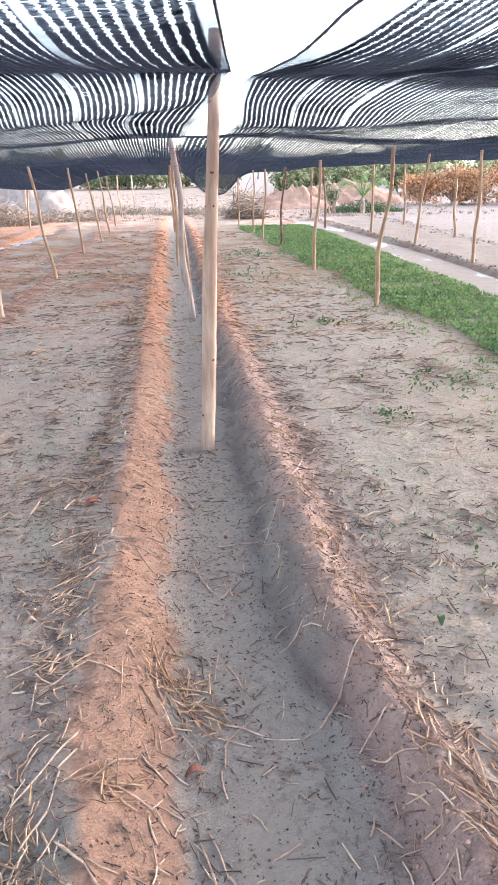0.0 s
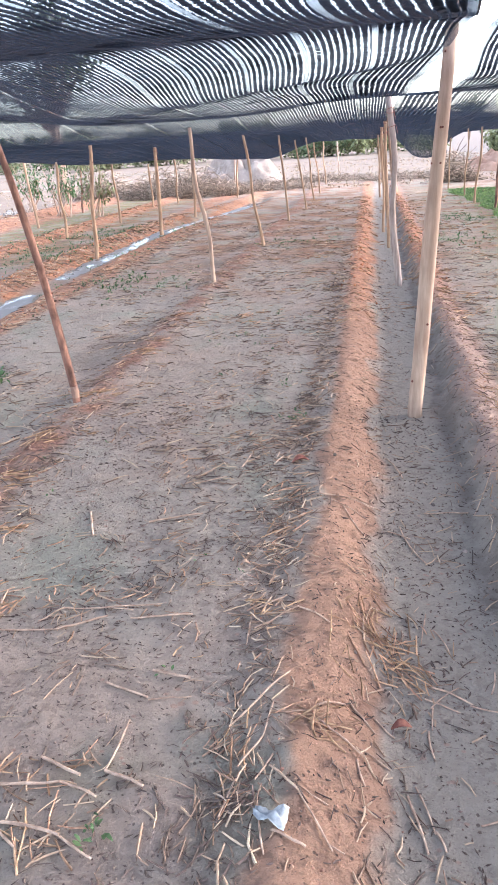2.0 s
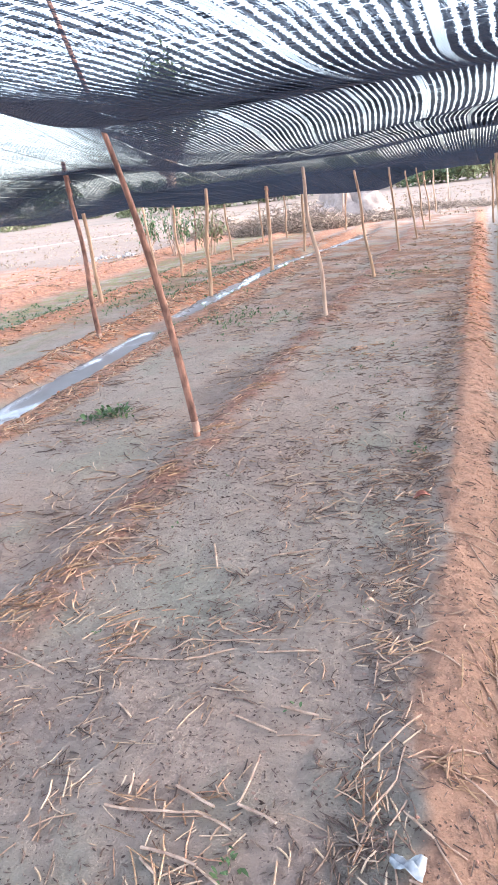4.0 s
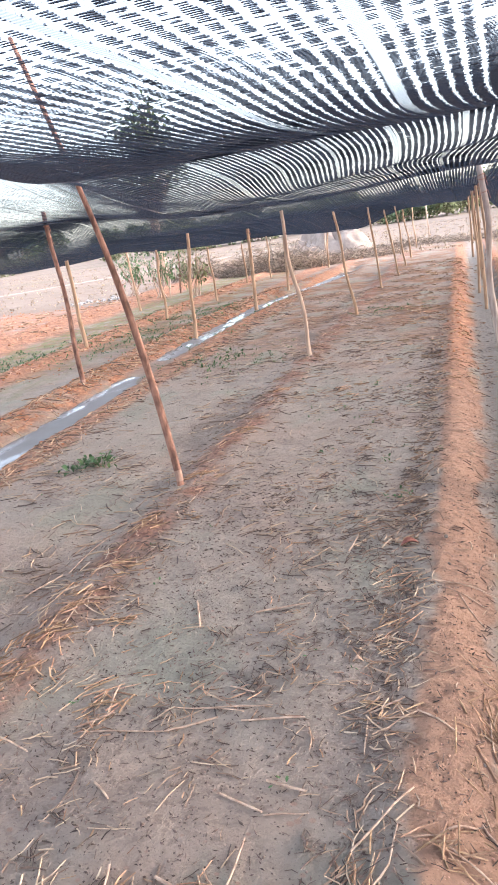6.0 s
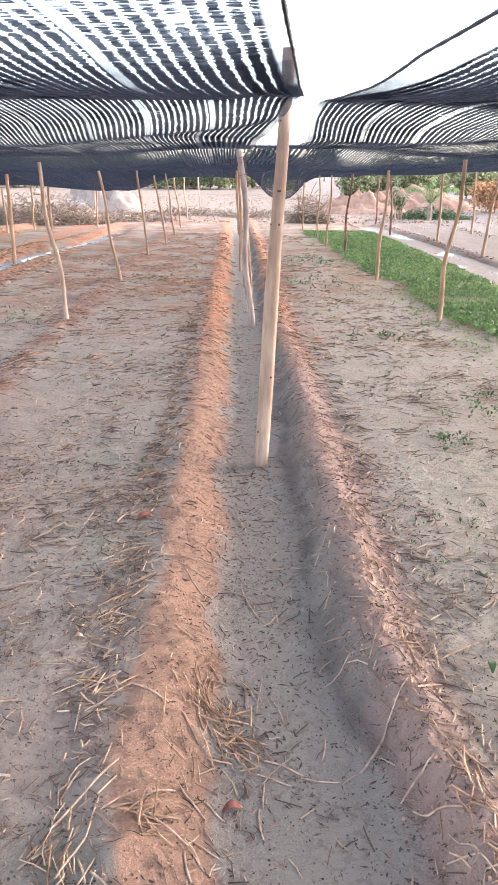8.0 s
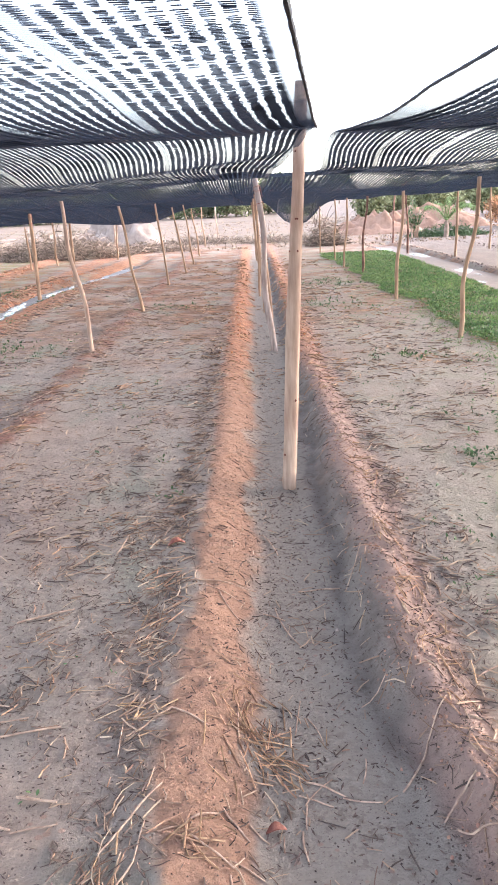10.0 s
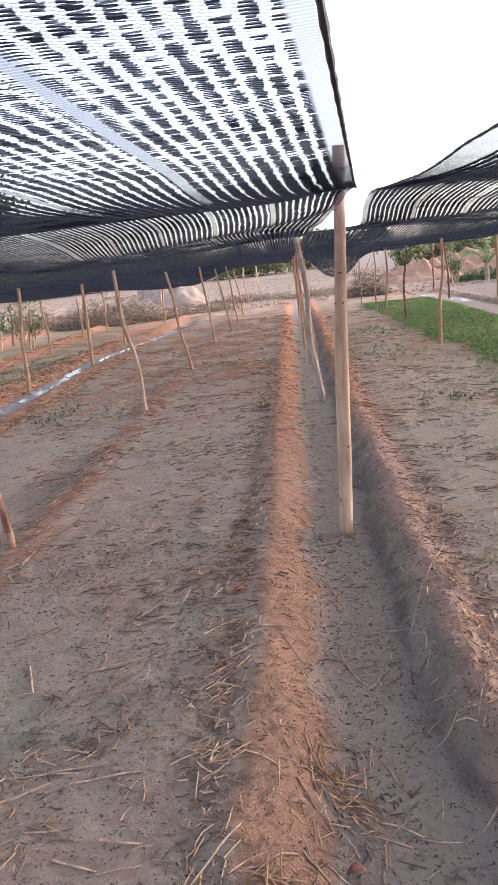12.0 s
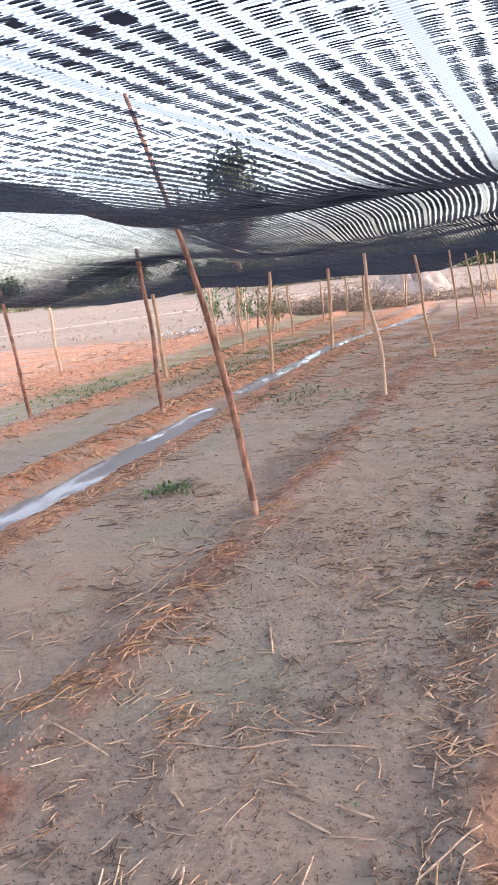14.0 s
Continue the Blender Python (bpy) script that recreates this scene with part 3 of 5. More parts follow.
def wooden_pole(x, y, top_x, top_z, radius, mat, label, wiggle=0.03, bow_x=0.0, seed=0, tied=False):
    r = random.Random(seed)
    z0 = floor_z(x, y)
    holder = new("wooden_pole")
    holder.location = (x, y, z0)
    n = 14
    s = Soup()
    pts, rad = [], []
    ph = [r.uniform(0, 6.28) for _ in range(4)]
    height = top_z - z0
    lean_y = r.uniform(-0.03, 0.03)
    for k in range(n + 1):
        t = k / n
        zz = -0.12 + t * (height + 0.12)
        f = max(zz / height, 0)
        bow = math.sin(math.pi * f)
        pts.append(((top_x - x) * f + bow_x * bow + wiggle * bow * (math.sin(3.1 * f * 2 + ph[0]) * 0.6 + math.sin(7.3 * f + ph[1]) * 0.4),
                    lean_y * f + wiggle * bow * math.sin(5 * f + ph[2]) * 0.7, zz))
        rad.append(radius * (1.05 - (0.28 if height < 2.3 else 0.6) * t) * (1 + 0.06 * math.sin(9 * t + ph[3]) + r.uniform(-0.03, 0.03)))
    s.tube(pts, rad, 10)
    part("stem", s.mesh("stem", mat, False), holder)
    for p in holder.children[0].data.polygons:
        p.use_smooth = len(p.vertices) == 4
    for q in range(16 if radius > 0.038 else 3 if radius > 0.025 else 2):
        k = r.randint(2, n - 1)
        a = r.uniform(0, 6.28)
        knot = Soup()
        c = Vector(pts[k])
        d = Vector((math.cos(a), math.sin(a), 0.35))
        knot.tube([c + d * rad[k] * 0.6, c + d * rad[k] * 1.02, c + d * rad[k] * (1.07 if radius > 0.038 else 1.3)], [rad[k] * (0.20 if radius > 0.038 else 0.34), rad[k] * (0.17 if radius > 0.038 else 0.28), rad[k] * 0.08], 6)
        part("knot", knot.mesh("knot", KNOT), holder, "dark branch stub")
    if mat is BARK_RED and y < 10:
        foot = Soup()
        foot.tube([pts[0], pts[1], Vector(pts[1]).lerp(Vector(pts[2]), 0.15)], [rad[0] * 0.9, rad[1] * 1.03, rad[1] * 1.02], 10)
        part("peeled_foot", foot.mesh("peeled_foot", PEELED, True), holder, "peeled pinkish foot")
    if tied:
        for q in range(3):
            k = n - 1 - (q % 2)
            c, rr = Vector(pts[k]), rad[k] * 1.12 + 0.002
            ring = [c + Vector((math.cos(g) * rr, math.sin(g) * rr, 0.012 * math.sin(g + q) + 0.014 * q)) for g in np.linspace(0, 6.28, 13)]
            tie = Soup()
            tie.tube(ring + [ring[-1] + Vector((0.02, -0.01, -0.05 - 0.03 * q))], [0.0028] * 14, 5)
            part("tie_string", tie.mesh("tie_string", LEAF_DRY), holder, "frayed orange tie string")
    POLES.append((holder, pts, rad))
    return tagged(holder, label, "pole", "poles of the shade house")


PALE = "peeled pale wooden pole standing in the furrow"
TAN = "thin tan wooden pole stuck in the soil"
RED = "crooked red-brown wooden pole stuck in the bed"
furrow_row = [
    (-0.02, 3.20, 0.09, 2.03, 0.041, BARK_PALE, PALE, 0.012),
    (0.02, 6.96, -0.13, 1.72, 0.036, BARK_GREY, "bent grey-brown wooden pole in the furrow", 0.06),
    (-0.03, 9.6, -0.12, 1.66, 0.024, BARK_TAN, TAN, 0.02),
    (0.06, 9.1, -0.09, 1.68, 0.020, BARK_TAN, TAN, 0.02),
    (-0.08, 11.4, -0.14, 1.64, 0.022, BARK_TAN, TAN, 0.02),
    (0.02, 13.4, -0.13, 1.63, 0.024, BARK_TAN, TAN, 0.02),
    (-0.07, 18.4, -0.16, 1.70, 0.026, BARK_TAN, TAN, 0.02),
]
left_first_row = [
    (-2.01, 3.14, -2.53, 2.57, 0.025, BARK_RED, RED, 0.022, 0.085),
    (-1.96, 6.88, -2.09, 1.56, 0.024, BARK_PALE, "crooked pale wooden pole at the bed's edge", 0.05),
    (-1.82, 9.69, -2.04, 1.52, 0.022, BARK_TAN, "crooked pinkish wooden pole stuck in the bed", 0.03),
    (-1.80, 12.9, -1.94, 1.50, 0.022, BARK_TAN, TAN, 0.03),
    (-1.67, 15.2, -1.90, 1.49, 0.022, BARK_TAN, TAN, 0.03),
    (-1.65, 17.2, -1.84, 1.50, 0.022, BARK_TAN, TAN, 0.03),
    (-1.69, 19.7, -1.85, 1.50, 0.022, BARK_TAN, TAN, 0.03),
    (-1.77, 23.7, -1.85, 1.40, 0.026, BARK_TAN, TAN, 0.03),
    (-1.56, 28.6, -1.62, 1.25, 0.034, BARK_PALE, TAN, 0.02),
]
left_second_row = [
    (-4.41, 6.19, -4.46, 1.89, 0.028, BARK_RED, RED, 0.022),
    (-4.24, 9.28, -4.10, 1.50, 0.030, BARK_TAN, "straight tan wooden pole beside the ditch", 0.02),
    (-4.00, 11.9, -3.97, 1.48, 0.036, BARK_TAN, "thick tan wooden pole beside the ditch", 0.02),
    (-3.97, 14.4, -3.92, 1.53, 0.030, BARK_TAN, TAN, 0.03),
    (-3.99, 19.6, -3.92, 1.42, 0.024, BARK_TAN, TAN, 0.03),
    (-4.40, 21.4, -4.30, 1.50, 0.028, BARK_PALE, TAN, 0.03),
]
left_third_row = [
    (-5.87, 8.86, -5.92, 1.43, 0.034, BARK_TAN, "short tan wooden pole on the red bank", 0.02),
    (-5.68, 11.6, -5.68, 1.27, 0.026, BARK_TAN, TAN, 0.03),
    (-5.46, 13.9, -5.50, 1.15, 0.026, BARK_TAN, TAN, 0.03),
    (-5.79, 17.4, -5.82, 1.05, 0.026, BARK_TAN, TAN, 0.03),
    (-5.45, 18.6, -5.45, 1.16, 0.026, BARK_TAN, TAN, 0.03),
]
left_far_row = [
    (-6.29, 6.11, -6.38, 1.68, 0.026, BARK_RED, RED, 0.05),
    (-7.17, 13.6, -7.25, 1.42, 0.028, BARK_TAN, TAN, 0.03),
    (-7.47, 16.8, -7.37, 1.06, 0.028, BARK_RED, TAN, 0.03),
    (-8.39, 9.48, -8.46, 1.58, 0.030, BARK_TAN, TAN, 0.03),
    (-6.17, 27.6, -6.09, 1.30, 0.040, BARK_TAN, TAN, 0.03),
]
right_first_row = [
    (2.02, 6.86, 2.11, 1.61, 0.024, BARK_TAN, "thin tan wooden pole in the green strip", 0.04),
    (1.92, 9.83, 1.98, 1.60, 0.026, BARK_TAN, "thin tan wooden pole in the green strip", 0.03),
    (2.01, 13.6, 2.07, 1.69, 0.024, BARK_RED, RED, 0.04),
    (1.80, 14.9, 1.87, 1.64, 0.024, BARK_TAN, TAN, 0.03),
    (1.80, 16.6, 1.79, 1.60, 0.020, BARK_TAN, TAN, 0.03),
    (1.66, 18.9, 1.66, 1.55, 0.020, BARK_TAN, TAN, 0.03),
]
right_second_row = [
    (4.12, 21.4, 4.15, 1.75, 0.026, BARK_RED, TAN, 0.03),
    (3.89, 18.2, 3.80, 1.75, 0.028, BARK_RED, TAN, 0.03),
    (4.49, 15.9, 4.46, 1.52, 0.030, BARK_TAN, "thin tan wooden pole beside the wide ditch", 0.02),
    (4.52, 12.9, 4.68, 1.67, 0.028, BARK_TAN, "thin tan wooden pole beside the wide ditch", 0.03),
    (4.50, 10.1, 4.46, 1.77, 0.028, BARK_TAN, "thin tan wooden pole beside the wide ditch", 0.03),
    (5.96, 18.0, 5.89, 1.50, 0.028, BARK_TAN, TAN, 0.03),
    (6.02, 14.6, 5.88, 1.48, 0.028, BARK_TAN, TAN, 0.03),
]
for i, row in enumerate(itertools.chain(furrow_row, left_first_row, left_second_row, left_third_row, left_far_row, right_first_row, right_second_row)):
    wooden_pole(*row, seed=100 + i, tied=1 <= i <= 5 or i in (16, 18))



# ---- shade nets ----
def curve_through(points):
    """A smooth function through (position, value) pairs."""
    px = np.array([p[0] for p in points], float)
    pv = np.array([p[1] for p in points], float)
    slope = np.gradient(pv, px)
    slope[0] = slope[-1] = 0

    def value(q):
        q = np.clip(np.asarray(q, float), px[0], px[-1])
        k = np.clip(np.searchsorted(px, q) - 1, 0, len(px) - 2)
        h = px[k + 1] - px[k]
        t = (q - px[k]) / h
        return ((2 * t ** 3 - 3 * t ** 2 + 1) * pv[k] + (t ** 3 - 2 * t ** 2 + t) * h * slope[k]
                + (-2 * t ** 3 + 3 * t ** 2) * pv[k + 1] + (t ** 3 - t ** 2) * h * slope[k + 1])
    return value


LEFT_PROFILE = curve_through([(-4, 1.76), (-1, 1.70), (0.5, 1.69), (1.2, 1.685), (1.9, 1.695), (2.4, 1.752), (2.62, 1.765), (3.2, 1.735), (3.9, 1.70), (4.5, 1.685), (5.2, 1.675), (6.1, 1.685), (6.9, 1.735),
                              (7.6, 1.65), (8.6, 1.56), (9.7, 1.56), (11.3, 1.49), (13, 1.50), (15.2, 1.43), (17.2, 1.43), (19.7, 1.33)])
LEFT_BORDER = curve_through([(-4, 1.95), (2, 1.9), (4.4, 1.72), (6.4, 1.42), (8, 1.30), (9.6, 1.27), (11.8, 1.30), (14.6, 1.19), (19.7, 1.1)])
LEFT_EDGE = curve_through([(-4, -0.58), (-1, -0.27), (0, -0.166), (1, -0.061), (1.7, 0.013), (2.3, 0.078), (2.4, 0.088), (2.5, 0.090), (2.95, 0.080), (3.6, 0.045), (4.5, 0.0), (5.6, -0.04), (6.9, -0.08), (13, -0.06), (22, -0.1)])
RIGHT_PROFILE = curve_through([(-4, 1.80), (-1, 1.755), (0.5, 1.735), (1.2, 1.71), (1.9, 1.69), (2.4, 1.735), (2.65, 1.742), (3.2, 1.715), (4.0, 1.672), (4.6, 1.672), (5.3, 1.66), (6.1, 1.68), (6.9, 1.725),
                               (7.6, 1.64), (8.6, 1.57), (9.8, 1.59), (11.6, 1.51), (13.6, 1.55), (15, 1.48), (17, 1.49), (19, 1.40)])
RIGHT_EDGE = curve_through([(-4, 0.49), (-1, 0.354), (0, 0.31), (1, 0.265), (2.3, 0.185), (2.4, 0.170), (2.5, 0.166), (2.9, 0.180), (4.3, 0.27), (5.3, 0.25), (6.2, 0.04), (7, -0.03), (13, -0.04), (21, -0.05)])


def shade_net(label, edge, profile, sign, width, y0, y1, shape, band_x, lead=0.0):
    holder = new("shade_net")
    holder.location = (float(edge(3.2)), 3.2, 0)
    ox, oy = holder.location.x, 3.2
    us = np.concatenate([np.arange(0, 3.0, 0.05), np.arange(3.0, width + 0.01, 0.11)])
    vs = np.concatenate([np.arange(y0, 7.0, 0.05), np.arange(7.0, y1 + 0.01, 0.12)])
    U, V = np.meshgrid(us, vs)
    X = edge(V) + sign * U
    near_band = np.clip(np.abs(edge(V) - band_x) - 0.15 * smooth(1.3, 2.5, V) * (1 - smooth(3.0, 4.5, V)), 0.12, 0.60)      # the first pale band runs straight, so the cloth is gathered towards the edge
    lead = lead * (1 - smooth(1.2, 2.35, V))
    T = np.where(U < near_band, -lead + U * (0.33 + lead) / near_band, 0.33 + U - near_band)
    Z = profile(V) + shape(U, V) + 0.012 * (fbm(X * 2.5, V * 2.5, 41) - 0.5) + 0.03 * (fbm(X * 0.7, V * 0.7, 43) - 0.5)
    Z = Z + 0.035 * np.exp(-(U / 0.14) ** 2) * smooth(0.2, 1.4, V) * (1 - smooth(1.9, 2.4, V))      # the taut edge
    nu, nv = len(us), len(vs)
    b0 = (np.arange(nv - 1)[:, None] * nu + np.arange(nu - 1)[None, :]).ravel()
    q = np.stack([b0, b0 + 1, b0 + nu + 1, b0 + nu], -1)
    co = np.stack([X - ox, V - oy, Z], -1).reshape(-1, 3)
    me = mesh_from("cloth", co.tolist(), q.tolist(), NET, True)
    uvl = me.uv_layers.new(name="UVMap")
    flat = np.stack([T.ravel(), V.ravel()], -1)
    uvl.data.foreach_set("uv", flat[q.ravel()].astype(np.float32).ravel())
    part("cloth", me, holder)
    # the knit's cross threads stand a millimetre deep
    cols = np.arange(0, nu, 4)
    lines = np.concatenate([np.arange(y0 + 1.5, 7.0, 0.0085), np.arange(7.0, y1, 0.024)])
    tall = np.where(lines < 7.0, 0.0015 + 0.0032 * smooth(0.8, 1.8, lines) * (1 - 0.72 * smooth(2.4, 2.8, lines)) + 0.0028 * smooth(5.5, 7.0, lines), 0.0058)
    at = np.clip(np.searchsorted(vs, lines) - 1, 0, nv - 2)
    f = ((lines - vs[at]) / (vs[at + 1] - vs[at]))[:, None]

    def rows_of(A):
        return A[at][:, cols] * (1 - f) + A[at + 1][:, cols] * f
    FX, FZ, FT = rows_of(X) - ox, rows_of(Z), rows_of(T)
    FV = np.repeat(lines[:, None], len(cols), 1)
    low = np.stack([FX, FV - oy, FZ], -1)
    high = np.stack([FX, FV - oy, FZ + tall[:, None]], -1)
    co = np.stack([low, high], 2).reshape(-1, 3)
    nc = len(cols)
    a = (np.arange(len(lines))[:, None] * nc + np.arange(nc - 1)[None, :]).ravel() * 2
    fq = np.stack([a, a + 2, a + 3, a + 1], -1)
    me = bpy.data.meshes.new("cross_threads")
    me.vertices.add(len(co))
    me.vertices.foreach_set("co", co.astype(np.float32).ravel())
    me.loops.add(fq.size)
    me.loops.foreach_set("vertex_index", fq.astype(np.int32).ravel())
    me.polygons.add(len(fq))
    me.polygons.foreach_set("loop_start", np.arange(0, fq.size, 4, dtype=np.int32))
    me.materials.append(THREAD)
    me.update()
    uvl = me.uv_layers.new(name="UVMap")
    flat = np.repeat(np.stack([FT.ravel(), FV.ravel()], -1), 2, 0)
    uvl.data.foreach_set("uv", flat[fq.ravel()].astype(np.float32).ravel())
    part("knit", me, holder)
    s = Soup()
    pts = [(float(X[k, 0] - ox), float(V[k, 0] - oy), float(Z[k, 0])) for k in range(0, int(np.searchsorted(vs, 2.42)))]
    s.tube(pts, [0.0044 if k % 2 else 0.0032 for k in range(len(pts))], 6)
    part("edge_cord", s.mesh("edge_cord", CORD), holder, "thick black selvage cord")
    return tagged(holder, label, "shade net")


def left_shape(u, v):
    start = 1.15 + 0.95 * smooth(1.6, 2.5, v)
    rise = (0.36 * smooth(0, 1, (u - start) / (3.2 - start)) + 0.10 * smooth(3.3, 6, u)) * (1 - smooth(2.6, 5.6, v))
    back_rise = 0.16 * smooth(2.6, 4.0, u) * smooth(3.0, 5.0, v) * (1 - smooth(6.0, 8.0, v))
    inner = -0.09 * smooth(0.25, 1.6, u) * smooth(3.2, 6.6, v) * (1 - smooth(8.0, 11.0, v))
    endd = -0.36 * smooth(10.5, 14.5, v) * smooth(1.5, 2.9, u) * (0.8 + 0.2 * np.cos(u * 1.9 + 0.6)) + 0.12 * smooth(5.0, 6.2, u) * (1 - smooth(7.0, 8.4, u)) * smooth(10, 14, v)
    folds = smooth(3.0, 5.0, v) * (0.05 * (fbm(u * 0.55 + 3, v * 1.1, 47, 3) - 0.5) + 0.07 * smooth(7, 11, v) * (fbm(u * 0.9, v * 0.8, 49, 3) - 0.5))
    fold = -0.05 * np.exp(-((v - 3.0 - 0.85 * u) / 0.32) ** 2) * smooth(0.02, 0.25, u) * (1 - smooth(1.3, 2.6, u))
    border = smooth(4.4, 6.6, u)      # the far hem hangs down
    return (rise + back_rise + inner + endd) * (1 - border) + border * (LEFT_BORDER(v) - LEFT_PROFILE(v)) + folds + fold


def right_shape(u, v):
    belly = -0.62 * np.exp(-(np.abs(u - 1.1) / 0.62) ** 3 - ((v - 19.6) / 1.0) ** 2)
    inner = -0.05 * smooth(0.3, 1.6, u) * smooth(3.2, 6.6, v)
    folds = smooth(3.0, 5.0, v) * (0.05 * (fbm(u * 0.55 + 7, v * 1.1, 57, 3) - 0.5) + 0.07 * smooth(7, 11, v) * (fbm(u * 0.9, v * 0.8, 59, 3) - 0.5)) + 0.16 * smooth(2.6, 4.6, u) * smooth(6, 9, v)
    return belly + inner + folds + 0.03 * np.sin(u * 2.0 + v) * smooth(0.2, 1.0, u) + 0.05 * u * (1 - smooth(0.5, 3, v))


shade_net("black knitted shade net slung over the poles", LEFT_EDGE, LEFT_PROFILE, -1, 6.7, -4, 19.7, left_shape, -0.42)
shade_net("black knitted shade net with a pale selvage band", RIGHT_EDGE, RIGHT_PROFILE, 1, 7.0, -4, 19.6, right_shape, 0.62, 0.09)


# ---- straw litter ----
def lie(p, r):
    return Vector((p[0], p[1], floor_z(p[0], p[1]) + r + 0.0005))


def straw_piece(s, x, y, length, ang, r, lift=0.0, bend=0.2, sides=4):
    """A broken straw: two lengths with a kink, resting on the soil."""
    r *= 1 + 0.03 * max(0.0, y - 1.5)
    d = Vector((math.cos(ang), math.sin(ang), 0))
    sd = Vector((-d.y, d.x, 0))
    c = Vector((x, y, 0))
    a, b = lie(c - d * length * 0.5, r), lie(c + d * length * 0.5, r)
    mid = lie(c + sd * bend * length * 0.5, r)
    b.z += lift
    mid.z = max(mid.z, (a.z + b.z) * 0.5)
    s.tube([a, mid, b], [r, r * 1.05, r * 0.8], sides, cap=False)


straw = Soup()
sr = random.Random(5)


def scatter_straw(count, place, lengths, radii, lift=0.01):
    for _ in range(count):
        x, y = place()
        straw_piece(straw, x, y, sr.uniform(*lengths) * sr.uniform(0.5, 1.2), sr.uniform(0, math.pi), sr.uniform(*radii), lift * sr.random() ** 2, sr.gauss(0, 0.10), 3 if y > 4 else 4)


def patchy(x0, x1, y0, y1, power=1.2):
    while True:
        x, y = sr.uniform(x0, x1), y0 + (y1 - y0) * sr.random() ** power
        if sr.random() < 0.15 + 1.4 * max(0.0, float(noise.noise(Vector((x * 1.6, y * 1.3, 0)))) + 0.25):
            return x, y


scatter_straw(420, lambda: (-0.57 + sr.gauss(0, 0.07), 0.2 + 9 * sr.random()), (0.03, 0.10), (0.0012, 0.0030), 0.008)
scatter_straw(800, lambda: (0.46 + sr.gauss(0, 0.09), 0.2 + 9 * sr.random() ** 1.2), (0.03, 0.09), (0.0013, 0.0030), 0.008)
scatter_straw(420, lambda: (-0.22 + sr.gauss(0, 0.07), 0.3 + 7 * sr.random() ** 1.3), (0.02, 0.07), (0.0011, 0.0026))
scatter_straw(380, lambda: (sr.uniform(-0.2, 0.3), 0.3 + 8 * sr.random() ** 1.3), (0.02, 0.10), (0.0012, 0.0028))
scatter_straw(650, lambda: patchy(-1.9, -0.5, 0.2, 13), (0.012, 0.06), (0.0009, 0.0022))
scatter_straw(450, lambda: (-1.93 + sr.gauss(0, 0.15), 0.2 + 10 * sr.random()), (0.04, 0.12), (0.0012, 0.003), 0.01)
scatter_straw(700, lambda: patchy(0.5, 2.2, 0.3, 13), (0.012, 0.06), (0.0009, 0.0022))
scatter_straw(2000, lambda: patchy(-3.6, -2.0, 0.5, 13), (0.03, 0.12), (0.0010, 0.0024))
scatter_straw(1000, lambda: (-3.5 + sr.gauss(0, 0.12), 1.0 + 13 * sr.random()), (0.05, 0.15), (0.0018, 0.004), 0.02)
scatter_straw(1600, lambda: (-4.48 + sr.gauss(0, 0.15), 2.0 + 12 * sr.random()), (0.06, 0.18), (0.002, 0.0045), 0.02)
def bundles(soup, count, place, lengths, radii, loose=0.035, turn=None):
    """Small wisps: a few straws lying nearly the same way."""
    for _ in range(count):
        x, y = place()
        way = sr.uniform(0, math.pi) if turn is None else sr.gauss(0, turn)
        for _k in range(sr.choice((1, 2, 2, 3, 4, 6))):
            straw_piece(soup, x + sr.gauss(0, loose), y + sr.gauss(0, loose), sr.uniform(*lengths) * sr.uniform(0.5, 1.2), way + sr.gauss(0, 0.4), sr.uniform(*radii), 0.010 * sr.random() ** 2, sr.gauss(0, 0.12), 3 if y > 3 else 4)


bundles(straw, 150, lambda: patchy(-1.85, -0.5, 0.3, 3.5), (0.03, 0.11), (0.0012, 0.0028), turn=0.9)
bundles(straw, 110, lambda: patchy(-1.85, -0.5, 2, 8), (0.05, 0.16), (0.0015, 0.0030), 0.07, turn=0.5)
scatter_straw(300, lambda: patchy(-1.9, -0.5, 2, 12), (0.03, 0.12), (0.0014, 0.0030))
bundles(straw, 170, lambda: patchy(0.5, 2.1, 0.4, 4), (0.03, 0.11), (0.0016, 0.0036), turn=0.9)
bundles(straw, 100, lambda: patchy(0.5, 2.1, 2.5, 8), (0.05, 0.16), (0.0015, 0.0030), 0.07, turn=0.5)
scatter_straw(260, lambda: patchy(0.5, 2.1, 2, 12), (0.03, 0.12), (0.0014, 0.0030))
bundles(straw, 140, lambda: patchy(-1.85, -0.5, 5, 14), (0.05, 0.14), (0.0016, 0.0034), 0.08, turn=0.6)
bundles(straw, 140, lambda: patchy(0.5, 2.0, 4, 13), (0.05, 0.14), (0.0016, 0.0034), 0.08, turn=0.6)
bundles(straw, 120, lambda: (-0.59 + sr.gauss(0, 0.055), 0.3 + 8 * sr.random() ** 1.2), (0.03, 0.10), (0.0014, 0.0032), 0.03)
bundles(straw, 300, lambda: patchy(-3.5, -2.05, 1.2, 13), (0.05, 0.15), (0.0016, 0.0038), turn=0.6)
piles = Soup()
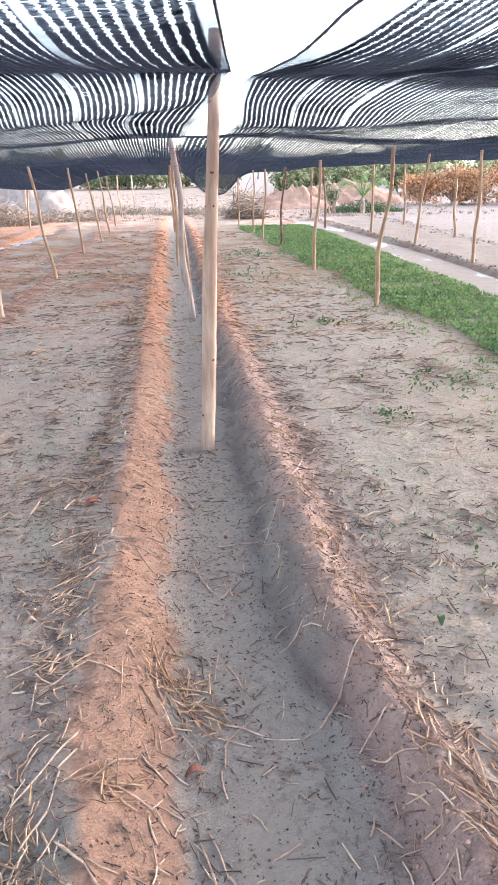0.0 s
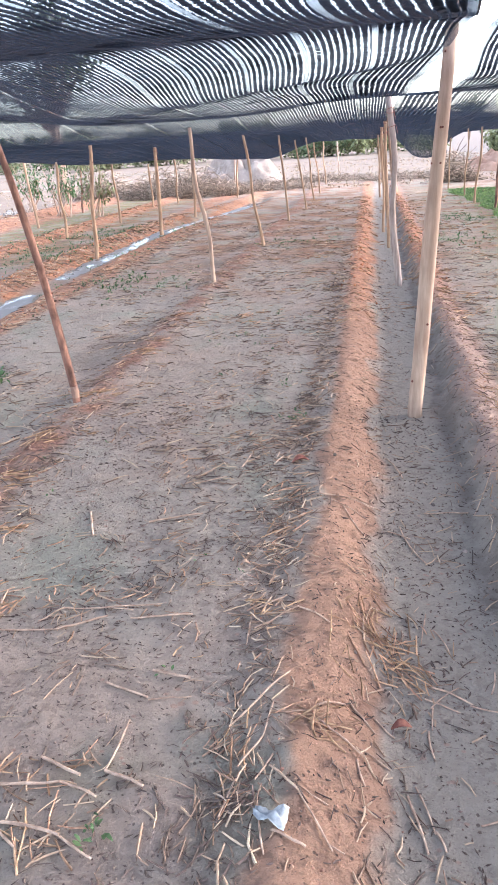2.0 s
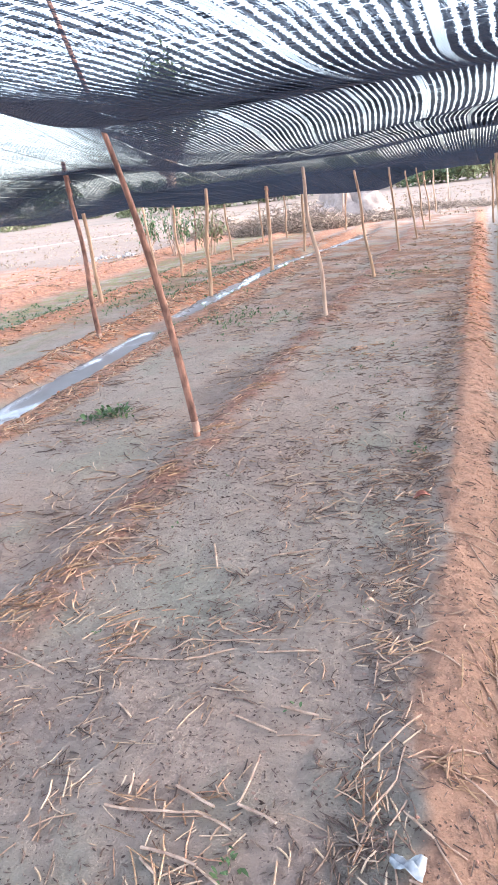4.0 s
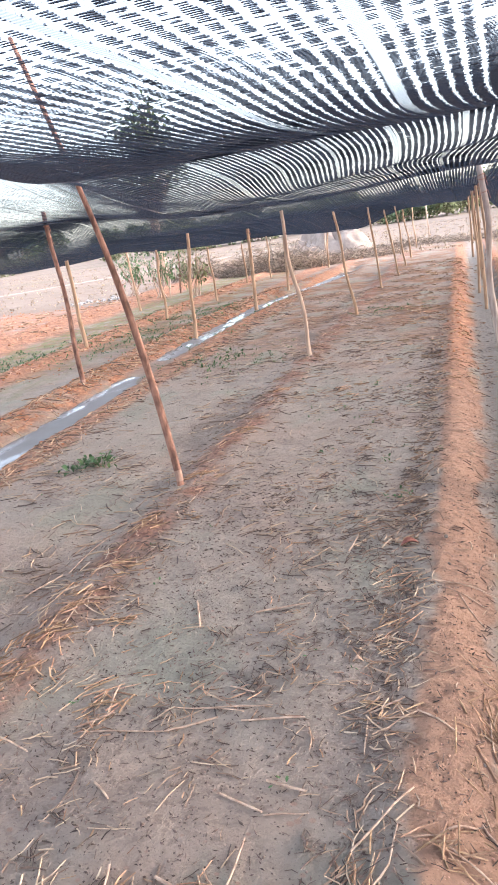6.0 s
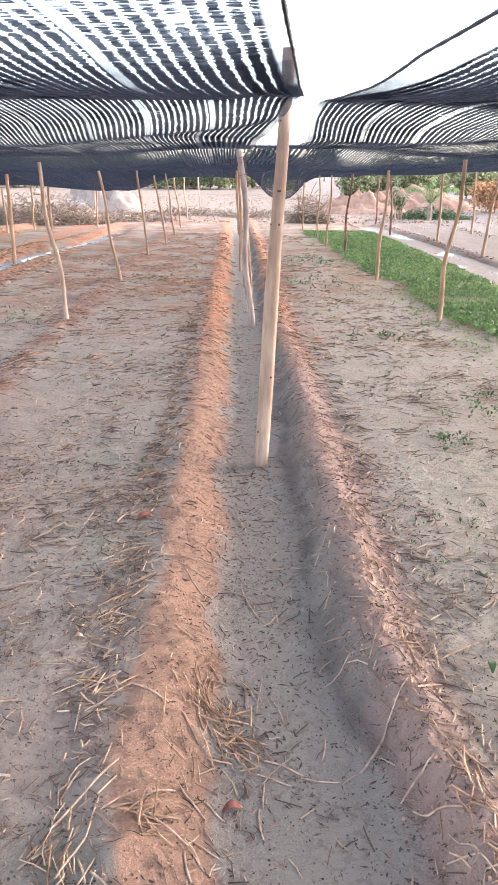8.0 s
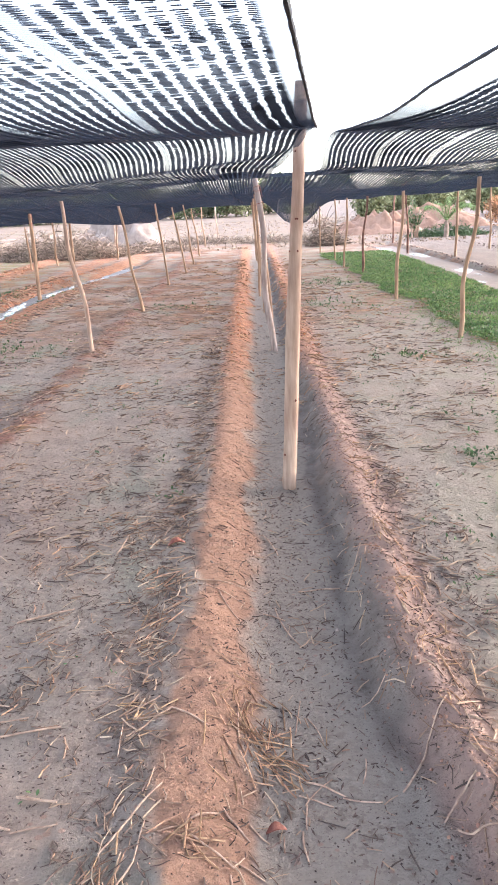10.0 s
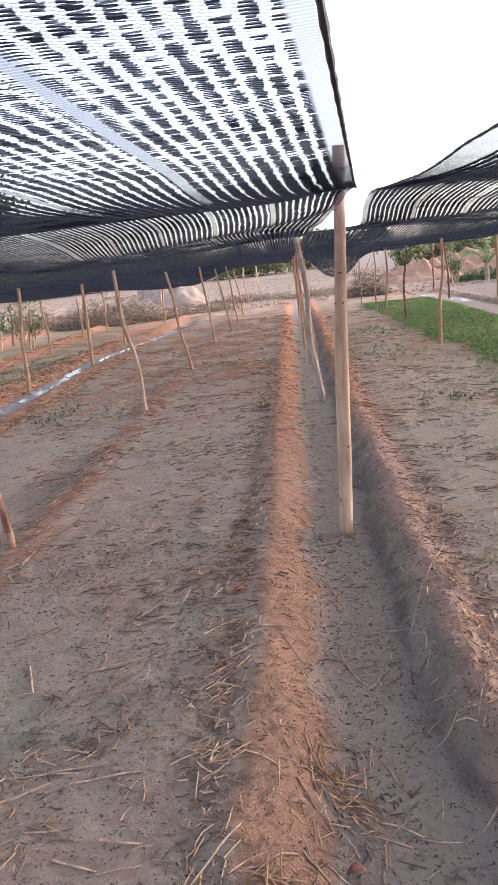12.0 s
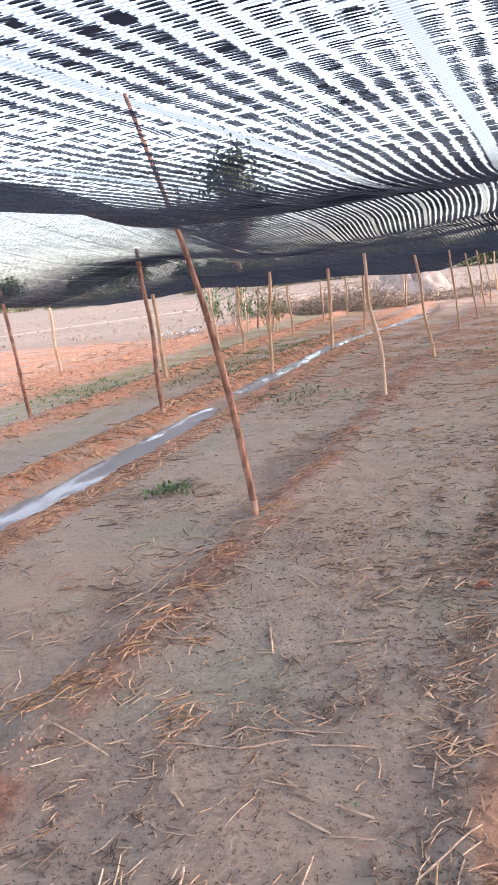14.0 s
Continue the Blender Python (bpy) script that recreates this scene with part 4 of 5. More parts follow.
HEAPS = [(-0.25, 1.25, 70, 1.9, 0.05, 0.10), (-0.16, 1.14, 60, 2.5, 0.05, 0.06), (-0.38, 0.84, 16, 0.4, 0.04, 0.03), (-0.38, 0.79, 10, 2.6, 0.04, 0.03), (0.40, 2.35, 34, 1.9, 0.05, 0.14), (0.41, 1.9, 26, 1.2, 0.06, 0.14), (0.43, 1.5, 36, 1.9, 0.06, 0.14),
         (0.42, 1.15, 24, 2.2, 0.06, 0.12), (0.47, 0.80, 34, 2.1, 0.06, 0.10), (0.51, 0.60, 40, 2.2, 0.05, 0.08), (0.58, 0.75, 18, 2.0, 0.05, 0.08), (-0.59, 0.66, 16, 1.2, 0.03, 0.08), (-1.50, 1.12, 16, 0.6, 0.05, 0.05), (-1.06, 0.56, 16, 0.0, 0.07, 0.04),
         (-1.02, 0.40, 16, 2.6, 0.06, 0.03), (-0.60, 1.22, 18, 0.7, 0.05, 0.10), (-0.57, 1.65, 22, 0.6, 0.05, 0.12), (-0.58, 2.0, 20, 0.5, 0.05, 0.14), (-0.58, 2.5, 20, 0.8, 0.05, 0.18), (-0.57, 3.2, 20, 0.4, 0.05, 0.25), (0.40, 3.2, 30, 1.0, 0.06, 0.25)]
for cx, cy, k, way, wide, deep in HEAPS:
    for _ in range(k):
        straw_piece(piles, cx + sr.gauss(0, wide), cy + sr.gauss(0, deep), sr.uniform(0.04, 0.13) * sr.uniform(0.5, 1.1), way + sr.gauss(0, 0.65), sr.uniform(0.0011, 0.0029), 0.022 * sr.random() ** 2, sr.gauss(0, 0.06))
tagged(new("straw_wisps", piles.mesh("straw_wisps", CHIP)), "small heaps of golden broken straw along the furrow", "straw", kind="stuff")
chips = Soup()
bundles(chips, 90, lambda: (-1.96 + sr.gauss(0, 0.09), 0.9 + 9 * sr.random() ** 1.2), (0.04, 0.12), (0.0012, 0.0028))
bundles(chips, 260, lambda: (-4.50 + sr.gauss(0, 0.13), 2.5 + 13 * sr.random()), (0.06, 0.18), (0.003, 0.006))
bundles(chips, 110, lambda: (-3.52 + sr.gauss(0, 0.10), 2.5 + 12 * sr.random()), (0.05, 0.15), (0.0025, 0.005))
bundles(chips, 160, lambda: (-6.05 + sr.gauss(0, 0.25), 5 + 13 * sr.random()), (0.08, 0.2), (0.004, 0.007))
bundles(chips, 200, lambda: (sr.uniform(-11, -7.8), 6 + 12 * sr.random()), (0.1, 0.25), (0.004, 0.008))
bundles(chips, 130, lambda: (-0.42 + sr.gauss(0, 0.10), 5 + 12 * sr.random()), (0.04, 0.12), (0.002, 0.004))
bundles(chips, 150, lambda: (0.40 + sr.gauss(0, 0.12), 4.5 + 12 * sr.random()), (0.04, 0.12), (0.002, 0.004))
bundles(chips, 120, lambda: (2.25 + sr.gauss(0, 0.07), 3.8 + 8 * sr.random()), (0.05, 0.14), (0.002, 0.004))
bundles(chips, 420, lambda: patchy(-1.85, 1.9, 5, 18, 1.0), (0.04, 0.13), (0.002, 0.005), 0.08)
bundles(chips, 160, lambda: patchy(-1.9, -0.5, 0.6, 6, 1.0), (0.02, 0.07), (0.0012, 0.0026), 0.05)
bundles(chips, 110, lambda: patchy(0.5, 2.0, 0.6, 6, 1.0), (0.02, 0.07), (0.0012, 0.0026), 0.05)
for cx, cy, k, way in ((-1.95, 1.80, 26, 0.4), (-1.97, 1.52, 24, 0.9), (-2.05, 1.28, 40, 0.7), (-1.72, 1.66, 16, 0.3), (-1.52, 1.22, 16, 0.5), (-2.64, 2.07, 8, 0.2), (-2.15, 1.12, 30, 0.8), (-1.98, 2.6, 20, 1.0), (-1.95, 3.3, 20, 0.6), (-1.9, 2.1, 18, 0.3), (-1.93, 4.2, 20, 0.5), (-1.93, 5.4, 20, 0.5)):
    for _ in range(k):
        straw_piece(chips, cx + sr.gauss(0, 0.055), cy + sr.gauss(0, 0.05), sr.uniform(0.04, 0.13), way + sr.gauss(0, 0.6), sr.uniform(0.0017, 0.0036), 0.012 * sr.random(), sr.gauss(0, 0.05))
tagged(new("orange_straw", chips.mesh("orange_straw", CHIP)), "orange-brown straw and bark chips along the banks", "straw", kind="stuff")
tagged(new("straw_litter", straw.mesh("straw_litter", STRAW)), "scattered broken dry straw lying on the soil", "straw", kind="stuff")

crumbs = Soup()
for k in range(13000):
    x, y = patchy(-3.5, 2.1, 0.2, 9, 1.5) if k < 6000 else (sr.uniform(-1.9, 0.75), 0.25 + 2.9 * sr.random())
    if -0.52 < x < -0.18 and sr.random() < 0.6:
        continue
    z = floor_z(x, y)
    a, l, w = sr.uniform(0, 6.28), (0.003 + 0.012 * sr.random() ** 2) * (1 + 0.12 * y), sr.uniform(0.0013, 0.0036) * (1 + 0.10 * y)
    d, e = Vector((math.cos(a) * l, math.sin(a) * l, 0)), Vector((-math.sin(a) * w, math.cos(a) * w, 0))
    c = Vector((x, y, z + 0.001))
    crumbs.add([c - d, c + e, c + d, c - e, c + Vector((0, 0, w))], [(0, 1, 4), (1, 2, 4), (2, 3, 4), (3, 0, 4)])
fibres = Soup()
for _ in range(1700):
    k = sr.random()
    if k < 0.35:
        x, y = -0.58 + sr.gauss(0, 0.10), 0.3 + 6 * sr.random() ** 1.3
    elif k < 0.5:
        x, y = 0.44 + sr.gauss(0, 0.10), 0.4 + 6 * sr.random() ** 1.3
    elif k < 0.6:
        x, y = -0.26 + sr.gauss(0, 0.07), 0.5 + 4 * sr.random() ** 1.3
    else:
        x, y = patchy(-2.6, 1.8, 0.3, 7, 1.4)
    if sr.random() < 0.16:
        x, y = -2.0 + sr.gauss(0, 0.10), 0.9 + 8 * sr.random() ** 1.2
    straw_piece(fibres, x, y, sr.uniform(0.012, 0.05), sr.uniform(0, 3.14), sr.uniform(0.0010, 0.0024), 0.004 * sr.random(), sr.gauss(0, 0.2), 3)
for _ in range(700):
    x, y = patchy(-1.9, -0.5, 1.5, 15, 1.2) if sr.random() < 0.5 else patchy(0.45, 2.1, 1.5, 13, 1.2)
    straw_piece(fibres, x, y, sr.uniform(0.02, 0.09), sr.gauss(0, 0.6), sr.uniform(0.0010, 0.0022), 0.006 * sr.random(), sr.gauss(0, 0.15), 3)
tangles = Soup()
for k in range(330):
    x, y = patchy(-1.85, -0.52, 0.5, 7, 1.2) if k < 180 else patchy(0.5, 2.0, 0.6, 8, 1.2)
    if k % 3 == 0 and k < 180:
        x = -0.60 + sr.gauss(0, 0.05)
    size = sr.uniform(0.6, 1.3)
    for q in range(sr.choice((4, 6, 8, 11))):
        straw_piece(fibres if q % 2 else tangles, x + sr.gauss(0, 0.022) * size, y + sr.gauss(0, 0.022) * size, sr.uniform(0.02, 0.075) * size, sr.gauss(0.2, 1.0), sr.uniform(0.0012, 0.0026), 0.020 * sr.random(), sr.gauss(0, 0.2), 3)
tagged(new("straw_tangles", tangles.mesh("straw_tangles", STRAW)), "little tangled tufts of dry stalks on the beds", "straw", kind="stuff")
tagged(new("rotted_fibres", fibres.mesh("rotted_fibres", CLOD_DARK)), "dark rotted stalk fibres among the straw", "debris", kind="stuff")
tagged(new("plant_crumbs", crumbs.mesh("plant_crumbs", CLOD_DARK)), "tiny dark bits of rotted stalk on the soil", "debris", kind="stuff")


# ---- single stalks, leaves and scraps ----
def dry_stalk(x, y, length, angle, r=0.0045, kink=0.06, lift=0.0, label="broken dry stalk lying on the bed"):
    holder_z = floor_z(x, y)
    d = Vector((math.cos(radians(angle)), math.sin(radians(angle)), 0))
    side = Vector((-d.y, d.x, 0))
    pts, rad = [], []
    for k in range(7):
        t = k / 6 - 0.5
        p = Vector((x, y, 0)) + d * length * t + side * kink * length * (0.25 - t * t) * 2
        pts.append(Vector((p.x - x, p.y - y, floor_z(p.x, p.y) - holder_z + r + lift * (t + 0.5))))
        rad.append(r * (1.12 if k in (2, 4) else 1.0) * (1 - 0.15 * (t + 0.5)))
    top = max(0.0, (pts[0].z + pts[-1].z) / 2 - pts[3].z)
    for k in range(1, 6):
        pts[k].z += top * 0.9 * (1 - abs(k - 3) / 3)
    s = Soup()
    s.tube(pts, rad, 7)
    ob = new("dry_stalk", s.mesh("dry_stalk", STALK))
    ob.location = (x, y, holder_z)
    return tagged(ob, label, "stalk", "loose stalks on the soil")


LEFT_STALKS = [(-1.39, 1.07, 0.28, 6), (-1.17, 1.12, 0.17, 26), (-1.29, 1.16, 0.09, 45), (-1.10, 1.22, 0.33, 8), (-1.11, 1.20, 0.18, -2), (-0.82, 0.93, 0.12, -12), (-0.93, 0.86, 0.14, -18), (-0.80, 0.84, 0.12, 10),
               (-1.11, 0.53, 0.24, 6), (-0.94, 0.53, 0.11, -18), (-0.89, 0.67, 0.16, 86), (-0.84, 0.57, 0.12, -21), (-1.01, 0.42, 0.15, -7), (-0.89, 0.39, 0.10, -26), (-1.05, 0.39, 0.06, -31), (-1.19, 0.59, 0.06, 103),
               (-1.01, 0.59, 0.13, -20), (-1.49, 1.21, 0.13, 101), (-1.47, 1.29, 0.08, 32), (-1.50, 1.11, 0.12, 34), (-1.51, 1.07, 0.12, 83), (-1.34, 0.84, 0.08, -34), (-1.80, 0.99, 0.30, -17)]
FAR_STALKS = [(-2.17, 2.26, 0.38, 88), (-1.94, 1.76, 0.34, 97), (-2.24, 1.95, 0.21, 62), (-1.86, 1.83, 0.15, 18), (-1.38, 1.75, 0.22, -66), (-0.97, 2.15, 0.15, 16),
              (-1.04, 1.81, 0.22, 18), (-0.84, 2.38, 0.16, 80), (-0.92, 1.18, 0.20, 10), (-1.06, 1.31, 0.10, -20), (-0.37, 2.02, 0.30, 3)]
RIDGE_STALKS = [(-0.63, 1.15, 0.14, -88), (-0.58, 1.28, 0.12, 34), (-0.55, 1.21, 0.17, 41), (-0.43, 1.23, 0.14, -31), (-0.55, 0.86, 0.24, 55), (-0.52, 0.79, 0.12, -95), (-0.55, 0.68, 0.11, -115), (-0.58, 0.56, 0.14, -100),
                (-0.51, 0.64, 0.09, -110), (-0.46, 0.61, 0.10, -44), (-0.38, 0.52, 0.15, -55), (-0.49, 0.46, 0.09, -75), (-0.44, 0.83, 0.08, 22), (-0.37, 0.87, 0.10, 27), (-0.34, 0.78, 0.14, -34), (-0.39, 0.58, 0.08, -20),
                (-0.43, 0.46, 0.08, -20), (-0.33, 0.47, 0.04, -17), (0.33, 1.20, 0.11, 49), (0.37, 2.55, 0.43, 67), (0.38, 2.16, 0.13, -98), (0.35, 0.83, 0.12, -35), (0.32, 0.92, 0.11, 32), (0.49, 0.75, 0.13, -63),
                (0.40, 0.67, 0.11, -66), (0.45, 0.57, 0.11, -60), (0.54, 0.76, 0.18, -100), (0.45, 0.98, 0.16, -50), (0.39, 1.44, 0.16, 17), (0.42, 1.35, 0.14, -90), (0.48, 1.98, 0.17, -95), (0.59, 1.42, 0.20, 29), (0.58, 0.99, 0.10, -3)]
FURROW_STALKS = [(-0.28, 0.88, 0.11, -50), (-0.22, 0.87, 0.07, -44), (-0.13, 0.64, 0.13, -73), (-0.10, 0.56, 0.05, -68), (-0.15, 0.60, 0.15, -75), (-0.05, 1.01, 0.12, 45), (-0.09, 0.93, 0.08, -95), (-0.10, 0.84, 0.09, -85),
                 (-0.06, 0.98, 0.10, -23), (-0.09, 1.31, 0.16, -99), (-0.04, 1.25, 0.12, -69), (-0.25, 0.75, 0.09, -19), (-0.28, 0.69, 0.07, -73), (-0.28, 1.25, 0.15, -88), (0.24, 1.08, 0.19, 56), (0.21, 1.43, 0.24, 43),
                 (-0.03, 1.02, 0.12, -27), (0.07, 0.98, 0.11, -10), (0.09, 1.08, 0.09, -104), (0.03, 0.63, 0.08, 26), (0.21, 2.16, 0.29, 69), (0.05, 2.06, 0.18, 4), (-0.15, 1.87, 0.10, -31), (-0.10, 1.81, 0.27, -71),
                 (-0.18, 3.30, 0.13, 27), (-0.15, 2.48, 0.23, -72), (-0.35, 1.96, 0.18, -18), (-0.33, 1.89, 0.16, -60)]
for row in RIDGE_STALKS:
    dry_stalk(*row, r=sr.uniform(0.0018, 0.0034), kink=sr.uniform(-0.05, 0.05), lift=sr.uniform(0, 0.012), label="dry straw stalk lying along the ridge")
for row in itertools.chain(LEFT_STALKS, FAR_STALKS):
    dry_stalk(*row, r=sr.uniform(0.0022, 0.0042), kink=sr.uniform(-0.06, 0.07), lift=sr.uniform(0, 0.012))
for row in FURROW_STALKS:
    dry_stalk(*row, r=sr.uniform(0.0018, 0.0032), kink=sr.uniform(-0.15, 0.15), label="thin dry stalk lying in the furrow")


def dry_leaf(x, y, length, angle, label, mat=LEAF_DRY, name="dry_leaf"):
    s = Soup()
    n = 6
    verts, faces = [], []
    for k in range(n + 1):
        t = k / n
        w = length * 0.24 * math.sin(math.pi * min(t * 0.92 + 0.05, 1))
        for q, side in enumerate((-1, 0, 1)):
            verts.append((length * (t - 0.5), side * w, 0.004 + abs(side) * w * 0.8 + 0.012 * math.sin(math.pi * t)))
    for k in range(n):
        for q in range(2):
            a = k * 3 + q
            faces.append((a, a + 3, a + 4, a + 1))
    ob = new(name, mesh_from(name, verts, faces, mat, True))
    ob.matrix_world = pose(x, y, floor_z(x, y), 0, 0, angle)
    mod = ob.modifiers.new("thickness", 'SOLIDIFY')
    mod.thickness = 0.0008
    return tagged(ob, label, "leaf")


dry_leaf(-0.585, 2.37, 0.085, 20, "curled orange dry leaf on the bed")
dry_leaf(-0.175, 0.885, 0.058, 12, "folded reddish dry leaf in the furrow")
dry_leaf(0.66, 1.33, 0.055, 80, "single fresh green leaf on the bed", WEED, "green_leaf")
dry_leaf(-0.70, 1.49, 0.04, 10, "flat pale wood chip on the bed", STALK, "wood_chip")


def plastic_scrap(x, y):
    verts, faces = [], []
    n = 7
    for j in range(n):
        for i in range(n):
            u, v = i / (n - 1) - 0.5, j / (n - 1) - 0.5
            verts.append((u * 0.075, v * 0.035 * (1 + u), 0.010 + 0.012 * math.sin(9 * u + 4 * v) * math.cos(7 * v) + 0.01 * sr.random()))
    for j in range(n - 1):
        for i in range(n - 1):
            a = j * n + i
            faces.append((a, a + 1, a + n + 1, a + n))
    ob = new("plastic_scrap", mesh_from("plastic_scrap", verts, faces, WHITE, True))
    ob.matrix_world = pose(x, y, floor_z(x, y), 0, 0, -8)
    mod = ob.modifiers.new("thickness", 'SOLIDIFY')
    mod.thickness = 0.001
    return tagged(ob, "crumpled pale plastic scrap at the ridge", "scrap")


plastic_scrap(-0.475, 0.50)


# ---- clods ----
clods = Soup()
ICO = bmesh.new()
bmesh.ops.create_icosphere(ICO, subdivisions=1, radius=1)
ico_v, ico_f = [v.co.copy() for v in ICO.verts], [tuple(v.index for v in f.verts) for f in ICO.faces]
ICO.free()


def clod(x, y, r, soup=None):
    rot = Euler((sr.uniform(0, 6), sr.uniform(0, 6), sr.uniform(0, 6))).to_matrix()
    z = floor_z(x, y)
    (soup or clods).add([Vector((x, y, z + r * 0.2)) + rot @ Vector((c.x * r * sr.uniform(0.8, 1.3), c.y * r * sr.uniform(0.7, 1.1), c.z * r * sr.uniform(0.5, 0.9))) for c in ico_v], ico_f)


for _ in range(1500):
    clod(-0.37 + sr.gauss(0, 0.07), 0.2 + 10 * sr.random() ** 1.3, 0.0015 + 0.004 * sr.random() ** 2)
for _ in range(700):
    clod(0.34 + sr.gauss(0, 0.06), 0.2 + 9 * sr.random() ** 1.3, 0.002 + 0.006 * sr.random() ** 2)
for _ in range(1100):
    clod(-1.95 + sr.gauss(0, 0.10), 0.8 + 9 * sr.random() ** 1.2, 0.002 + 0.006 * sr.random() ** 2)
for _ in range(900):
    y = 0.4 + 7 * sr.random() ** 1.3
    clod(0.30 + 0.14 * float(1 - smooth(0.7, 1.4, y)) + sr.gauss(0, 0.05), y, 0.002 + 0.005 * sr.random() ** 2)
tagged(new("clay_clods", clods.mesh("clay_clods", CLOD)), "crumbled pinkish clay clods along the ridges", "clods", kind="stuff")
orange_clods = Soup()
for _ in range(1900):
    y = sr.uniform(1.5, 17)
    clod(float(channel_left(y)) - 0.50 + sr.gauss(0, 0.13), y, 0.004 + 0.012 * sr.random() ** 2, orange_clods)
for _ in range(700):
    y = sr.uniform(1.5, 17)
    clod(float(channel_left(y)) + 0.42 + sr.gauss(0, 0.09), y, 0.003 + 0.009 * sr.random() ** 2, orange_clods)
for _ in range(1200):
    clod(-6.05 + sr.gauss(0, 0.28), sr.uniform(4, 18), 0.005 + 0.014 * sr.random() ** 2, orange_clods)
for _ in range(1400):
    clod(sr.uniform(-13, -7.8), sr.uniform(5, 17), 0.006 + 0.022 * sr.random() ** 3, orange_clods)
for _ in range(350):
    clod(sr.choice((-0.40, 0.36)) + sr.gauss(0, 0.09), sr.uniform(6, 18), 0.006 + 0.014 * sr.random() ** 2, orange_clods)
tagged(new("orange_clods", orange_clods.mesh("orange_clods", CLOD_ORANGE)), "dug orange clay clods heaped on the ditch banks", "clods", kind="stuff")
dark_clods = Soup()
for _ in range(900):
    clod(6.14 + sr.gauss(0, 0.16), sr.uniform(8, 22), 0.005 + 0.020 * sr.random() ** 3, dark_clods)
for _ in range(600):
    y = sr.uniform(6, 22)
    clod(float(channel_right(y)) + sr.choice((-0.46, 0.5)) + sr.gauss(0, 0.05), y, 0.008 + 0.025 * sr.random() ** 2, dark_clods)
for _ in range(700):
    clod(sr.uniform(4.5, 16), sr.uniform(8, 30), 0.004 + 0.018 * sr.random() ** 3, dark_clods)
for _ in range(500):
    clod(patchy(-3.5, 2.1, 0.6, 10)[0], sr.uniform(0.8, 10), 0.003 + 0.009 * sr.random() ** 3, dark_clods)
tagged(new("dark_clods", dark_clods.mesh("dark_clods", CLOD_GREY)), "grey-brown earth clods beside the wide ditch", "clods", kind="stuff")

# ---- green strip ----
crop = Soup()
gr = random.Random(9)


def sprout(s, x, y, size, leaves):
    z = floor_z(x, y)
    for _ in range(leaves):
        a = gr.uniform(0, 6.28)
        e = gr.uniform(0.3, 1.2)
        base = Vector((x + gr.gauss(0, size * 0.4), y + gr.gauss(0, size * 0.4), z + gr.uniform(0, size * 0.5)))
        s.leaf(base, Vector((math.cos(a) * math.cos(e), math.sin(a) * math.cos(e), math.sin(e))) * size * gr.uniform(0.6, 1.2), size * gr.uniform(0.24, 0.46), gr.uniform(0.1, 0.5))


made = 0
while made < 24000:
    x, y = gr.uniform(1.5, 3.55), 3.6 + 15 * gr.random() ** 1.2
    inner = float(2.35 - 0.05 * (y - 4.3) + 0.35 * (vnoise(0.3, y * 1.3, 77) - 0.5))
    if x < inner and gr.random() > 0.08 * max(0, 1 - (inner - x) / 0.5) + 0.015:
        continue
    if gr.random() > 0.35 + 1.3 * float(vnoise(x * 2.2, y * 2.2, 71)):
        continue
    sprout(crop, x, y, gr.uniform(0.024, 0.054) if x > inner else 0.025, 4)
    made += 1
for _ in range(420):
    x, y = 2.25 - 0.5 * abs(gr.gauss(0, 0.6)), 3.0 + 6 * gr.random()
    if float(vnoise(x * 2.5, y * 1.6, 91)) > 0.45:
        sprout(crop, x, y, gr.uniform(0.015, 0.04), 4)
tagged(new("green_crop", crop.mesh("green_crop", GREEN)), "low bright green leafy seedlings in a strip", "crop", kind="stuff")

weeds = Soup()
for cx, cy, k, sp, size in ((1.08, 3.35, 16, 0.06, 0.05), (1.55, 3.9, 40, 0.18, 0.05), (1.25, 6.1, 30, 0.15, 0.05), (-2.9, 3.55, 30, 0.08, 0.07), (0.85, 1.3, 8, 0.1, 0.03), (-0.86, 0.43, 5, 0.012, 0.028), (-1.3, 4.6, 10, 0.2, 0.03), (-0.9, 3.6, 8, 0.2, 0.03), (0.98, 1.9, 14, 0.15, 0.03),
                            (1.0, 2.4, 12, 0.2, 0.03), (-3.0, 7.0, 120, 0.4, 0.045), (-1.0, 5.2, 6, 0.2, 0.03), (-0.62, 2.9, 5, 0.1, 0.03), (-5.2, 9.5, 300, 0.7, 0.05), (-5.0, 12.0, 300, 0.7, 0.05), (-6.9, 8.0, 300, 0.7, 0.05), (-1.4, 10.0, 60, 0.3, 0.04), (1.0, 9.6, 60, 0.3, 0.05), (1.2, 12, 100, 0.4, 0.05)):
    for _ in range(k):
        sprout(weeds, cx + gr.gauss(0, sp), cy + gr.gauss(0, sp), size * gr.uniform(0.6, 1.2), 4)
for _ in range(420):
    x, y = gr.uniform(0.6, 2.3), 0.9 + 8.5 * gr.random() ** 1.2
    if float(vnoise(x * 1.7, y * 1.3, 83)) > 0.5:
        sprout(weeds, x, y, gr.uniform(0.012, 0.034), 3)
for _ in range(200):
    x, y = gr.uniform(-3.4, -0.55), 0.8 + 9 * gr.random()
    if float(vnoise(x * 1.7, y * 1.3, 85)) > 0.55:
        sprout(weeds, x, y, gr.uniform(0.012, 0.030), 3)
tagged(new("weeds", weeds.mesh("weeds", WEED)), "small dark green weeds sprouting on the beds", "weeds", kind="stuff")


